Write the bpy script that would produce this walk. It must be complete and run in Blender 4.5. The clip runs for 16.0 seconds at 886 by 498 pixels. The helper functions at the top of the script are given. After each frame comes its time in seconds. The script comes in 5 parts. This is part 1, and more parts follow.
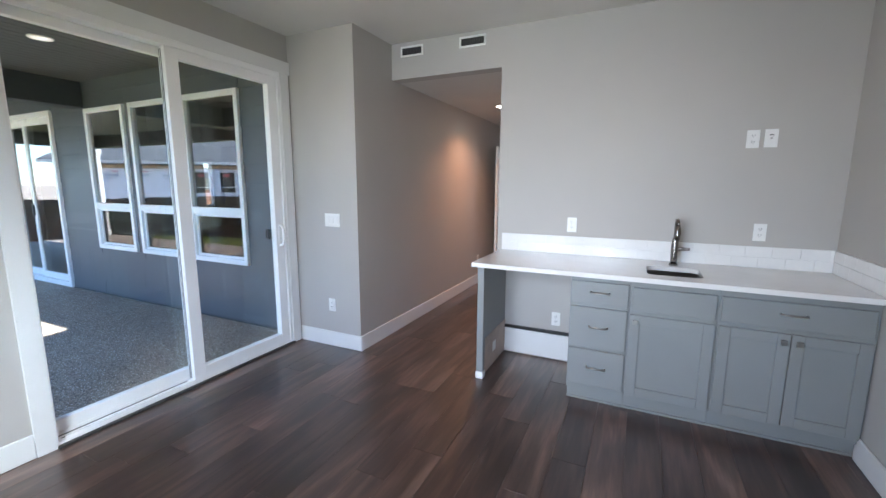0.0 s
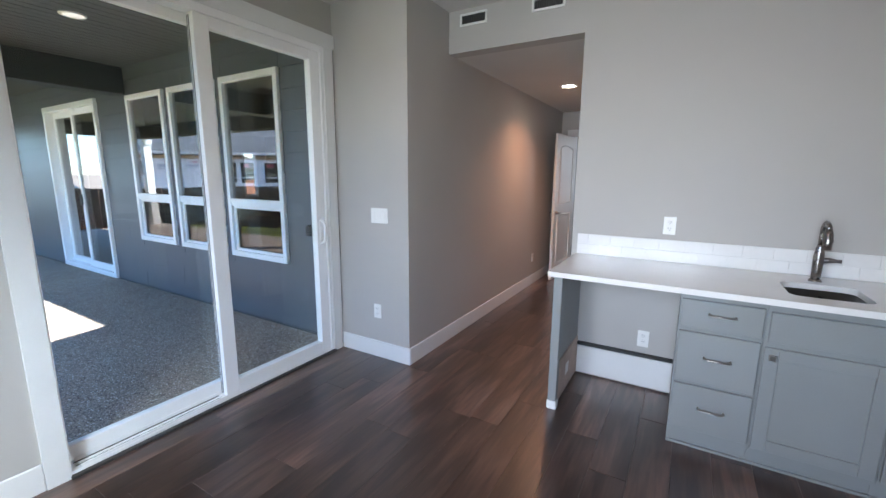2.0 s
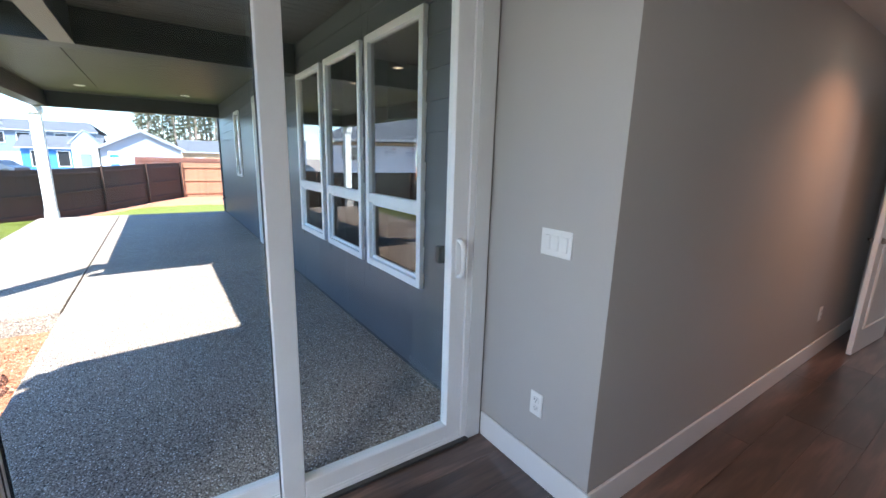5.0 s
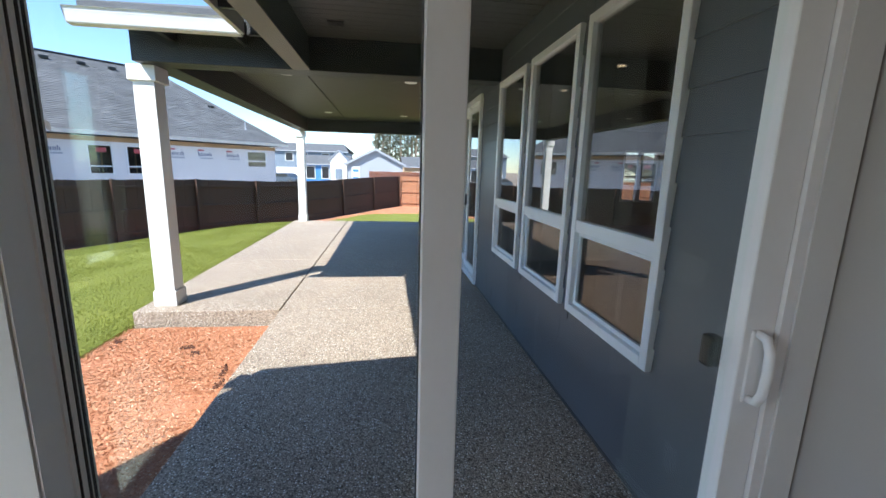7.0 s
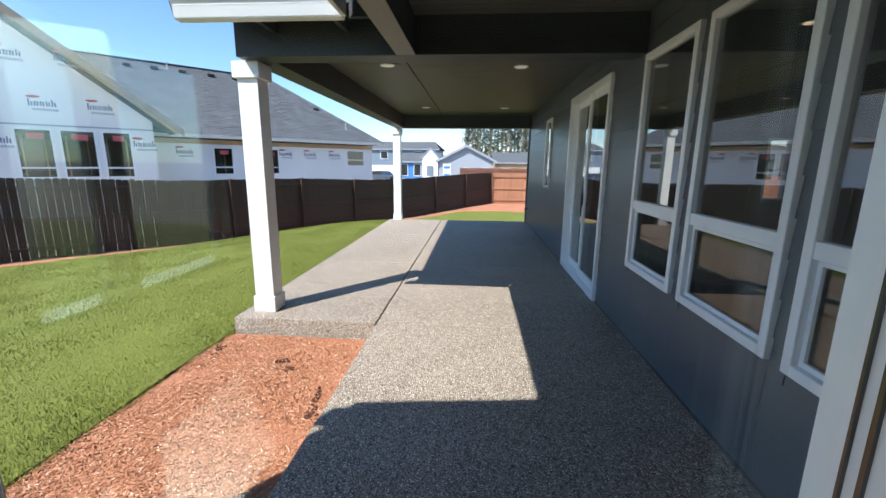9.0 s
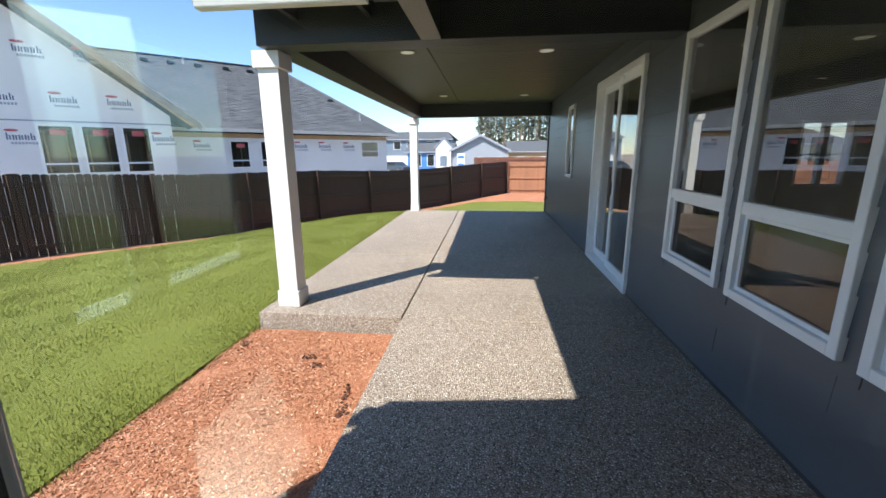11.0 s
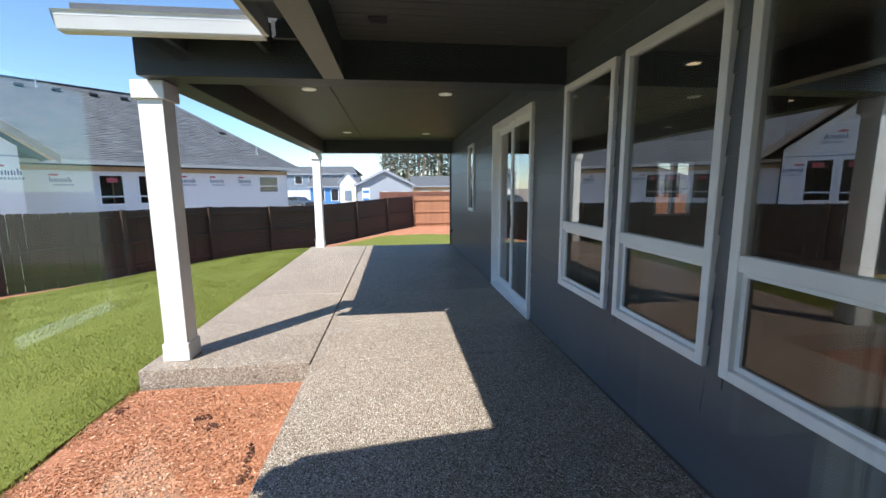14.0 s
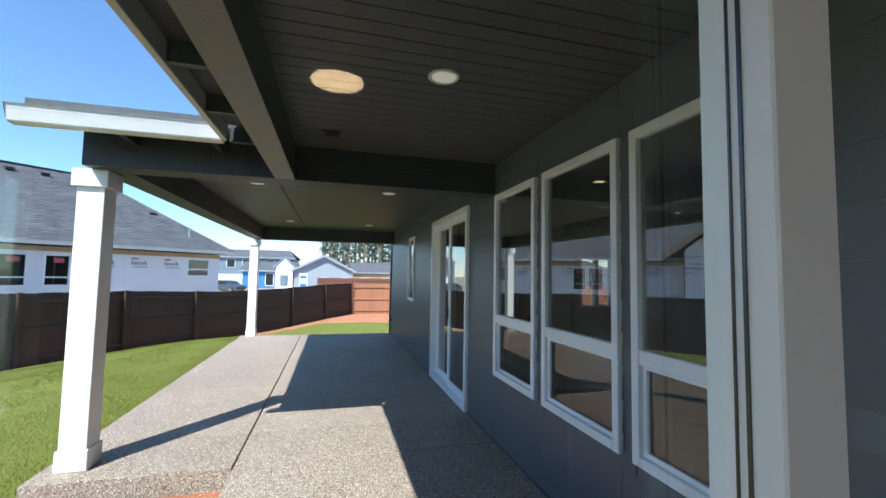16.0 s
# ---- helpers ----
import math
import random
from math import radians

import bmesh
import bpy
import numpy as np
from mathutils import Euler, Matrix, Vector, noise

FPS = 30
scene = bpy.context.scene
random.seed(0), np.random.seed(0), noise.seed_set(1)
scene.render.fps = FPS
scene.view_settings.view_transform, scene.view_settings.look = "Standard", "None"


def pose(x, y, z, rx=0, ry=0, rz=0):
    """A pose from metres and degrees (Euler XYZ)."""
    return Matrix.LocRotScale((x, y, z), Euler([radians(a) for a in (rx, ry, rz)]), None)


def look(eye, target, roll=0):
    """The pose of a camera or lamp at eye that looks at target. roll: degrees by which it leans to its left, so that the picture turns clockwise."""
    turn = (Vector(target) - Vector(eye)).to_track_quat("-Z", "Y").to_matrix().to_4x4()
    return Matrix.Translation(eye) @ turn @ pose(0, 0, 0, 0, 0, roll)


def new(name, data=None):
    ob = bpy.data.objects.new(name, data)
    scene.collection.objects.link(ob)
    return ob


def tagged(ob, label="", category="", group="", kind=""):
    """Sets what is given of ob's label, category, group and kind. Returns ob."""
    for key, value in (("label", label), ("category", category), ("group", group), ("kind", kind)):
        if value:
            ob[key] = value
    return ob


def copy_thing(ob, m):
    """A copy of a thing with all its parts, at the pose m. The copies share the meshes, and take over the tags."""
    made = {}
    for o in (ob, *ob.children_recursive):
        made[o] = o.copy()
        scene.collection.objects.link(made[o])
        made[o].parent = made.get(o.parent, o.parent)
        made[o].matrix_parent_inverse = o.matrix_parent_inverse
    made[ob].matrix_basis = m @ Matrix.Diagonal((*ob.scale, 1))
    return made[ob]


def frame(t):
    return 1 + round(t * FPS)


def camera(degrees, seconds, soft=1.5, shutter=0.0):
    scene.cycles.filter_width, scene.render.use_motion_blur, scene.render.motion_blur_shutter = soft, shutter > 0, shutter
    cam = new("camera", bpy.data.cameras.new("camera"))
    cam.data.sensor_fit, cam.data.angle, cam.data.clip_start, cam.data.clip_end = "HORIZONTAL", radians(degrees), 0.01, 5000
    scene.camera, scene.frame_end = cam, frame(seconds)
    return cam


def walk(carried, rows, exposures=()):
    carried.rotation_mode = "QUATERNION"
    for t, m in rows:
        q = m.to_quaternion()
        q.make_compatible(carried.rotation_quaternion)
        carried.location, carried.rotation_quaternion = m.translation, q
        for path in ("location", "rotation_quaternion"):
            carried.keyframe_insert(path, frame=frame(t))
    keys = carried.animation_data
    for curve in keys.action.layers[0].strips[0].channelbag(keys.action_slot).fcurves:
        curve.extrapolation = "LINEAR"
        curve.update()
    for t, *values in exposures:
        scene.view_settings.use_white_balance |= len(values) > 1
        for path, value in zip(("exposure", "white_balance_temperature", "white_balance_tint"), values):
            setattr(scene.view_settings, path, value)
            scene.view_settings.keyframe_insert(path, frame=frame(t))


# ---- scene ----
cam = camera(94.3, 16.0)
PATH = [
    (0, (0.586, -0.372, 1.467), (-0.265, 1.412, 1.157), 0.2),
    (0.5, (0.546, -0.357, 1.482), (-0.372, 1.389, 1.153), 0.2),
    (1, (0.452, -0.262, 1.47), (-0.512, 1.458, 1.134), 0.3),
    (1.5, (0.318, -0.135, 1.468), (-0.671, 1.569, 1.124), 0.4),
    (2, (0.192, -0.009, 1.465), (-0.811, 1.685, 1.112), 0.4),
    (2.5, (0.004, 0.136, 1.465), (-1.011, 1.824, 1.115), 0.5),
    (3, (-0.156, 0.298, 1.457), (-1.222, 1.95, 1.09), 0.6),
    (3.5, (-0.297, 0.479, 1.483), (-1.475, 2.048, 1.095), 0.6),
    (3.7, (-0.337, 0.546, 1.488), (-1.568, 2.072, 1.093), 0.8),
    (5.8, (-0.962, 1.3, 1.48), (-2.761, 2.074, 1.077), 1.8),
    (6, (-1.024, 1.308, 1.482), (-2.858, 2.0, 1.086), 1.9),
    (6.5, (-1.222, 1.337, 1.495), (-3.12, 1.829, 1.102), 1.8),
    (7, (-1.395, 1.326, 1.498), (-3.34, 1.595, 1.119), 1.6),
    (7.5, (-1.592, 1.303, 1.518), (-3.555, 1.397, 1.146), 1.5),
    (8, (-1.75, 1.255, 1.517), (-3.714, 1.216, 1.142), 1.2),
    (8.5, (-1.912, 1.159, 1.511), (-3.871, 1.045, 1.124), 0.9),
    (9, (-2.039, 1.129, 1.501), (-3.992, 0.978, 1.096), 0.6),
    (9.5, (-2.103, 1.108, 1.496), (-4.049, 0.935, 1.069), 0.4),
    (11.8, (-2.142, 0.973, 1.5), (-4.078, 0.751, 1.049), -0.5),
    (12, (-2.142, 0.976, 1.499), (-4.083, 0.787, 1.052), -0.5),
    (12.5, (-2.143, 0.968, 1.497), (-4.094, 0.892, 1.063), -0.5),
    (13, (-2.145, 0.958, 1.496), (-4.102, 1.007, 1.084), -0.7),
    (13.5, (-2.147, 0.961, 1.504), (-4.106, 1.117, 1.133), -0.7),
    (14, (-2.134, 0.981, 1.519), (-4.099, 1.21, 1.224), -0.4),
    (14.5, (-2.086, 1.008, 1.531), (-4.058, 1.281, 1.342), -0.1),
    (15, (-2.029, 1.022, 1.553), (-4.003, 1.338, 1.484), 0.5),
    (15.5, (-1.969, 1.004, 1.562), (-3.931, 1.39, 1.61), 1.0),
    (16, (-1.943, 0.948, 1.582), (-3.871, 1.461, 1.71), 1.0),
]
walk(cam, [(t, look(eye, target, roll)) for t, eye, target, roll in PATH],
     exposures=[(0,2.68,5830,10),(2.0,2.54,5830,10),(3.5,2.32,5800,10),(6.0,1.88,6050,10),(7.0,1.36,6300,10),(7.4,1.22,5550,6),(8.0,1.12,5330,6),(8.5,1.14,5850,9),(9.0,0.99,6280,10),(12.0,1.0,6550,12),(13.0,0.97,6520,12),(14.5,0.97,6350,11),(16.0,1.05,6060,8)])

# ---- world, sun, lights ----
SUN_TO = Vector((0.67, -0.57, 1.0)).normalized()
world = bpy.data.worlds.new("sky")
scene.world = world
world.use_nodes = True
wn = world.node_tree
sky = wn.nodes.new("ShaderNodeTexSky")
sky.sky_type = "NISHITA"
sky.sun_disc = False
sky.sun_elevation = math.asin(SUN_TO.z)
sky.sun_rotation = math.atan2(SUN_TO.x, SUN_TO.y)
sky.air_density, sky.dust_density, sky.ozone_density = 1.0, 0.05, 4.5
tint = wn.nodes.new("ShaderNodeMix")
tint.data_type, tint.blend_type = "RGBA", "MULTIPLY"
tint.inputs[0].default_value, tint.inputs[7].default_value = 1.0, (0.92, 1.0, 1.05, 1)
wn.links.new(sky.outputs[0], tint.inputs[6])
wn.links.new(tint.outputs[2], wn.nodes["Background"].inputs[0])
wn.nodes["Background"].inputs[1].default_value = 0.128
sun = new("sun", bpy.data.lights.new("sun", "SUN"))
sun.data.energy, sun.data.angle, sun.data.color = 4.7, radians(0.55), (1.0, 0.96, 0.90)
sun.matrix_world = look((20, -20, 30), Vector((20, -20, 30)) - SUN_TO)


def area_light(name, place, target, w, h, energy, color=(1, 1, 1)):
    ob = new(name, bpy.data.lights.new(name, "AREA"))
    ob.data.shape, ob.data.size, ob.data.size_y = "RECTANGLE", w, h
    ob.data.energy, ob.data.color = energy, color
    ob.matrix_world = look(place, target)
    return ob


def can_light(place, energy, color=(1.0, 0.72, 0.45), size=0.12):
    ob = new("can_glow", bpy.data.lights.new("can_glow", "AREA"))
    ob.data.shape, ob.data.size, ob.data.energy, ob.data.color = "DISK", size, energy, color
    ob.matrix_world = look(place, (place[0], place[1] + 0.0001, place[2] - 1))
    return ob


# lamps added in the bar room's south window openings to stand in for sky light
for wx, watts in ((-0.86, 2.7), (0.12, 2.4)):
    area_light("window_daylight", (wx, -0.92, 1.47), (wx + 0.15, 2.9, 0.9), 0.66, 1.4, watts, (0.97, 0.98, 1.0)).data.spread = radians(92)
# extra lamp at the same opening, added to brighten the west wall
area_light("window_daylight", (-0.86, -0.91, 1.47), (-2.3, 0.2, 0.0), 0.66, 1.4, 2.3, (0.95, 1.0, 0.95)).data.spread = radians(74)
# unseen lamp added inside the far room, where no window is built
area_light("window_daylight", (-0.2, 8.2, 1.5), (-3, 8.4, 0.8), 1.0, 1.4, 5, (0.92, 0.96, 1.0))
can_light((-1.02, 4.65, 2.39), 1.9, (1.0, 0.44, 0.21)).data.spread = radians(125)

# ---- materials ----
MATS = {}


def nodes_of(name):
    m = bpy.data.materials.new(name)
    m.use_nodes = True
    nt = m.node_tree
    return m, nt, nt.nodes["Principled BSDF"]


def node(nt, kind, **values):
    n = nt.nodes.new(kind)
    for k, v in values.items():
        n.inputs[k.replace("_", " ")].default_value = v
    return n


def ramp(nt, src, stops):
    r = nt.nodes.new("ShaderNodeValToRGB")
    els = r.color_ramp.elements
    while len(els) < len(stops):
        els.new(0.5)
    for e, (p, c) in zip(els, stops):
        e.position, e.color = p, (*c, 1)
    nt.links.new(src, r.inputs[0])
    return r.outputs[0]


def mixc(nt, fac, a, b, blend="MIX"):
    m = nt.nodes.new("ShaderNodeMix")
    m.data_type, m.blend_type = "RGBA", blend
    for sock, val in ((m.inputs[0], fac), (m.inputs[6], a), (m.inputs[7], b)):
        if isinstance(val, (int, float)):
            sock.default_value = val
        elif isinstance(val, tuple):
            sock.default_value = (*val, 1)
        else:
            nt.links.new(val, sock)
    return m.outputs[2]


def coords(nt, scale=(1, 1, 1)):
    m = nt.nodes.new("ShaderNodeMapping")
    m.inputs["Scale"].default_value = scale
    g = nt.nodes.new("ShaderNodeNewGeometry")
    nt.links.new(g.outputs["Position"], m.inputs[0])
    return m.outputs[0]


def noise_tex(nt, vec, scale, detail=4, rough=0.55):
    n = node(nt, "ShaderNodeTexNoise", Scale=scale, Detail=detail, Roughness=rough)
    nt.links.new(vec, n.inputs["Vector"])
    return n.outputs["Fac"]


def bump(nt, bsdf, height, strength, dist=0.01):
    b = node(nt, "ShaderNodeBump", Strength=strength, Distance=dist)
    nt.links.new(height, b.inputs["Height"])
    nt.links.new(b.outputs[0], bsdf.inputs["Normal"])


def paint(name, color, rough=0.5, var=0.06, scale=3.0, fine=120.0, bumpy=0.08, metal=0.0, stretch=(1, 1, 1), rand=0.0, spec=0.5):
    """A painted or plain surface: soft blotches, fine grain and slight relief."""
    m, nt, b = nodes_of(name)
    v = coords(nt, stretch)
    big, small = noise_tex(nt, v, scale), noise_tex(nt, v, fine, 2)
    dark = tuple(c * (1 - var * 2) for c in color)
    light = tuple(min(1, c * (1 + var)) for c in color)
    col = ramp(nt, big, ((0.3, dark), (0.7, light)))
    col = mixc(nt, 0.25, col, ramp(nt, small, ((0.3, dark), (0.75, light))))
    if rand:
        o = nt.nodes.new("ShaderNodeObjectInfo")
        col = mixc(nt, rand, col, ramp(nt, o.outputs["Random"], ((0, tuple(c * 0.6 for c in color)), (1, tuple(min(1, c * 1.4) for c in color)))))
    nt.links.new(col, b.inputs["Base Color"])
    r = nt.nodes.new("ShaderNodeMapRange")
    r.inputs[3].default_value, r.inputs[4].default_value = max(0.02, rough - 0.08), min(1, rough + 0.1)
    nt.links.new(big, r.inputs[0])
    nt.links.new(r.outputs[0], b.inputs["Roughness"])
    b.inputs["Metallic"].default_value = metal
    b.inputs["Specular IOR Level"].default_value = spec
    if bumpy:
        bump(nt, b, small, bumpy, 0.002)
    MATS[name] = m
    return m


WALL = paint("wall_paint", (0.455, 0.435, 0.41), 0.62, 0.03, 1.2, 260, 0.12)
CEIL = paint("ceiling_paint", (0.64, 0.62, 0.59), 0.8, 0.03, 1.5, 160, 0.25)
TRIM = paint("white_trim", (0.76, 0.76, 0.75), 0.35, 0.02, 4, 90, 0.03)
VINYL = paint("white_vinyl", (0.90, 0.90, 0.90), 0.3, 0.02, 5, 60, 0.02)
CABINET = paint("cabinet_grey", (0.25, 0.262, 0.262), 0.42, 0.04, 2.5, 130, 0.04)
SIDING = paint("siding_charcoal", (0.096, 0.107, 0.123), 0.38, 0.08, 1.6, 60, 0.25, stretch=(0.35, 1, 3))
SOFFIT = paint("soffit_charcoal", (0.060, 0.055, 0.050), 0.5, 0.1, 2.2, 70, 0.2, stretch=(3, 0.4, 1), rand=0.12)
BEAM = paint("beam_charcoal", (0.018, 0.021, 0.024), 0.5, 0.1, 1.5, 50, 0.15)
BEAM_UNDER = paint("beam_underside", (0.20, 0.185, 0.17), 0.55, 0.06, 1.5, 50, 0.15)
FASCIA = paint("fascia_tan", (0.62, 0.60, 0.56), 0.5, 0.05, 2, 60, 0.1)
STEEL = paint("brushed_nickel", (0.42, 0.40, 0.38), 0.28, 0.05, 6, 200, 0.03, metal=1.0)
SINKSTEEL = paint("sink_steel", (0.13, 0.13, 0.13), 0.3, 0.08, 9, 150, 0.03, metal=1.0)
GUNMETAL = paint("dark_nickel", (0.25, 0.23, 0.22), 0.25, 0.05, 6, 200, 0.03, metal=1.0)
BLACK = paint("black_plastic", (0.012, 0.013, 0.014), 0.4, 0.1, 6, 90, 0.03)
RAWBOARD = paint("raw_board", (0.56, 0.45, 0.38), 0.7, 0.15, 5, 80, 0.1)
PLATE = paint("plate_white", (0.82, 0.82, 0.80), 0.3, 0.02, 8, 60, 0.01)
SLOT = paint("socket_slot", (0.05, 0.05, 0.05), 0.5, 0.1, 6, 60, 0.0)
DOORPAINT = paint("door_paint", (0.74, 0.72, 0.69), 0.4, 0.03, 2, 120, 0.05)
TILE = paint("white_tile", (0.80, 0.79, 0.775), 0.18, 0.03, 4, 40, 0.02, rand=0.04)
GROUT = paint("tile_grout", (0.86, 0.85, 0.83), 0.8, 0.05, 6, 120, 0.05)
# fence light is in the colours: dark for shaded runs, orange for the sunlit one
CEDAR_SHADED = paint("fence_shaded_brown", (0.052, 0.024, 0.016), 0.75, 0.25, 2.4, 40, 0.3, stretch=(4, 4, 0.5), rand=0.3)
CEDAR_LIT = paint("fence_sunlit_cedar", (0.36, 0.165, 0.088), 0.7, 0.15, 2.4, 40, 0.3, stretch=(4, 4, 0.5), rand=0.25)
WRAP = paint("house_wrap", (0.88, 0.85, 0.85), 0.45, 0.05, 0.8, 14, 0.25)
CEDAR_RED = paint("fence_red_brown", (0.17, 0.062, 0.038), 0.75, 0.2, 2.4, 40, 0.2, stretch=(4, 4, 0.5), rand=0.2)
LUMBER = paint("raw_lumber", (0.56, 0.38, 0.22), 0.7, 0.12, 1.5, 25, 0.1, rand=0.1)
WRAP_BLUE = paint("print_blue", (0.09, 0.13, 0.24), 0.5, 0.03, 4, 20, 0)
WRAP_RED = paint("print_red", (0.55, 0.10, 0.12), 0.5, 0.03, 4, 20, 0)
WRAP_GREY = paint("print_grey", (0.36, 0.38, 0.45), 0.5, 0.03, 4, 20, 0)
RAKEWOOD = paint("weathered_rake_wood", (0.36, 0.28, 0.22), 0.75, 0.15, 2, 30, 0.1)
# dark colour imitating the shade inside pits of the bark bed
PIT_SHADE = paint("bark_pit_shade", (0.095, 0.036, 0.020), 0.95, 0.3, 9, 60, 0.4)
# dark base colour puts the shade of unlit rooms into the surface
INSIDE_SHADE = paint("interior_shade", (0.10, 0.085, 0.075), 0.8, 0.2, 1.2, 20, 0.1)
PALEGREY = paint("pale_grey_siding", (0.33, 0.36, 0.41), 0.6, 0.05, 0.6, 12, 0.1)
PALEGREEN = paint("pale_green_siding", (0.52, 0.58, 0.48), 0.6, 0.05, 0.6, 12, 0.1)
BLUEGREY = paint("blue_grey_siding", (0.16, 0.21, 0.27), 0.6, 0.06, 0.6, 12, 0.1)
BLUE = paint("bright_blue_paint", (0.05, 0.20, 0.50), 0.5, 0.05, 0.6, 12, 0.1)
SAND = paint("sand_pile", (0.40, 0.31, 0.24), 0.9, 0.15, 1, 9, 0.4)
CARPAINT = paint("car_dark_blue", (0.05, 0.07, 0.10), 0.25, 0.05, 1, 30, 0)
BARKTREE = paint("tree_bark", (0.30, 0.235, 0.18), 0.9, 0.25, 1, 12, 0.4)
LEAF = paint("conifer_green", (0.17, 0.18, 0.10), 0.7, 0.35, 0.7, 9, 0.2)
ASPHALT = paint("asphalt", (0.09, 0.09, 0.09), 0.85, 0.12, 0.5, 60, 0.3)
QUARTZ = paint("white_quartz", (0.80, 0.785, 0.765), 0.14, 0.025, 3, 180, 0.0)
GRASS = paint("grass_blade", (0.170, 0.195, 0.020), 0.65, 0.16, 2.6, 30, 0.0)


def lamp_glow(name, color, strength):
    m, nt, b = nodes_of(name)
    b.inputs["Base Color"].default_value = (0.8, 0.8, 0.78, 1)
    b.inputs["Emission Color"].default_value = (*color, 1)
    b.inputs["Emission Strength"].default_value = strength
    return m


CANGLOW = lamp_glow("can_diffuser_warm", (1.0, 0.86, 0.66), 7.0)
ROOM_LAMP = (-0.33, 0.935)
ROOMGLOW = lamp_glow("room_disc_diffuser", (1.0, 0.56, 0.33), 5.2)
GREATGLOW = lamp_glow("can_diffuser_great_room", (1.0, 0.80, 0.52), 1.1)
PATIOGLOW = lamp_glow("can_diffuser_patio", (1.0, 0.88, 0.72), 0.14)


def glass(name, base, tint=(1, 1, 1), sheen=(1, 1, 1), rim=1.0):
    m = bpy.data.materials.new(name)
    m.use_nodes = True
    nt = m.node_tree
    nt.nodes.remove(nt.nodes["Principled BSDF"])
    out = nt.nodes["Material Output"]
    lw = nt.nodes.new("ShaderNodeLayerWeight")
    lw.inputs[0].default_value = 0.5
    p = nt.nodes.new("ShaderNodeMath")
    p.operation = "POWER"
    p.inputs[1].default_value = 5.0
    nt.links.new(lw.outputs["Facing"], p.inputs[0])
    s = nt.nodes.new("ShaderNodeMath")
    s.operation = "MULTIPLY_ADD"
    s.inputs[1].default_value, s.inputs[2].default_value = (1 - base) * rim, base
    nt.links.new(p.outputs[0], s.inputs[0])
    tr = nt.nodes.new("ShaderNodeBsdfTransparent")
    tr.inputs[0].default_value = (*tint, 1)
    gl = nt.nodes.new("ShaderNodeBsdfGlossy")
    gl.inputs["Roughness"].default_value = 0.0
    gl.inputs["Color"].default_value = (*sheen, 1)
    mx = nt.nodes.new("ShaderNodeMixShader")
    nt.links.new(s.outputs[0], mx.inputs[0])
    nt.links.new(tr.outputs[0], mx.inputs[1])
    nt.links.new(gl.outputs[0], mx.inputs[2])
    nt.links.new(mx.outputs[0], out.inputs[0])
    return m


GLASS = glass("window_glass", 0.23, (0.66, 0.64, 0.62))
SCREENED = glass("glass_behind_insect_screen", 0.075, (0.40, 0.38, 0.36), (1.0, 0.90, 0.84), 0.55)
CLEARGLASS = glass("builder_glass", 0.05, (0.9, 0.9, 0.9))
DOORGLASS = glass("door_glass", 0.042, (0.98, 0.99, 0.985), (0.82, 1.0, 0.90), 0.5)


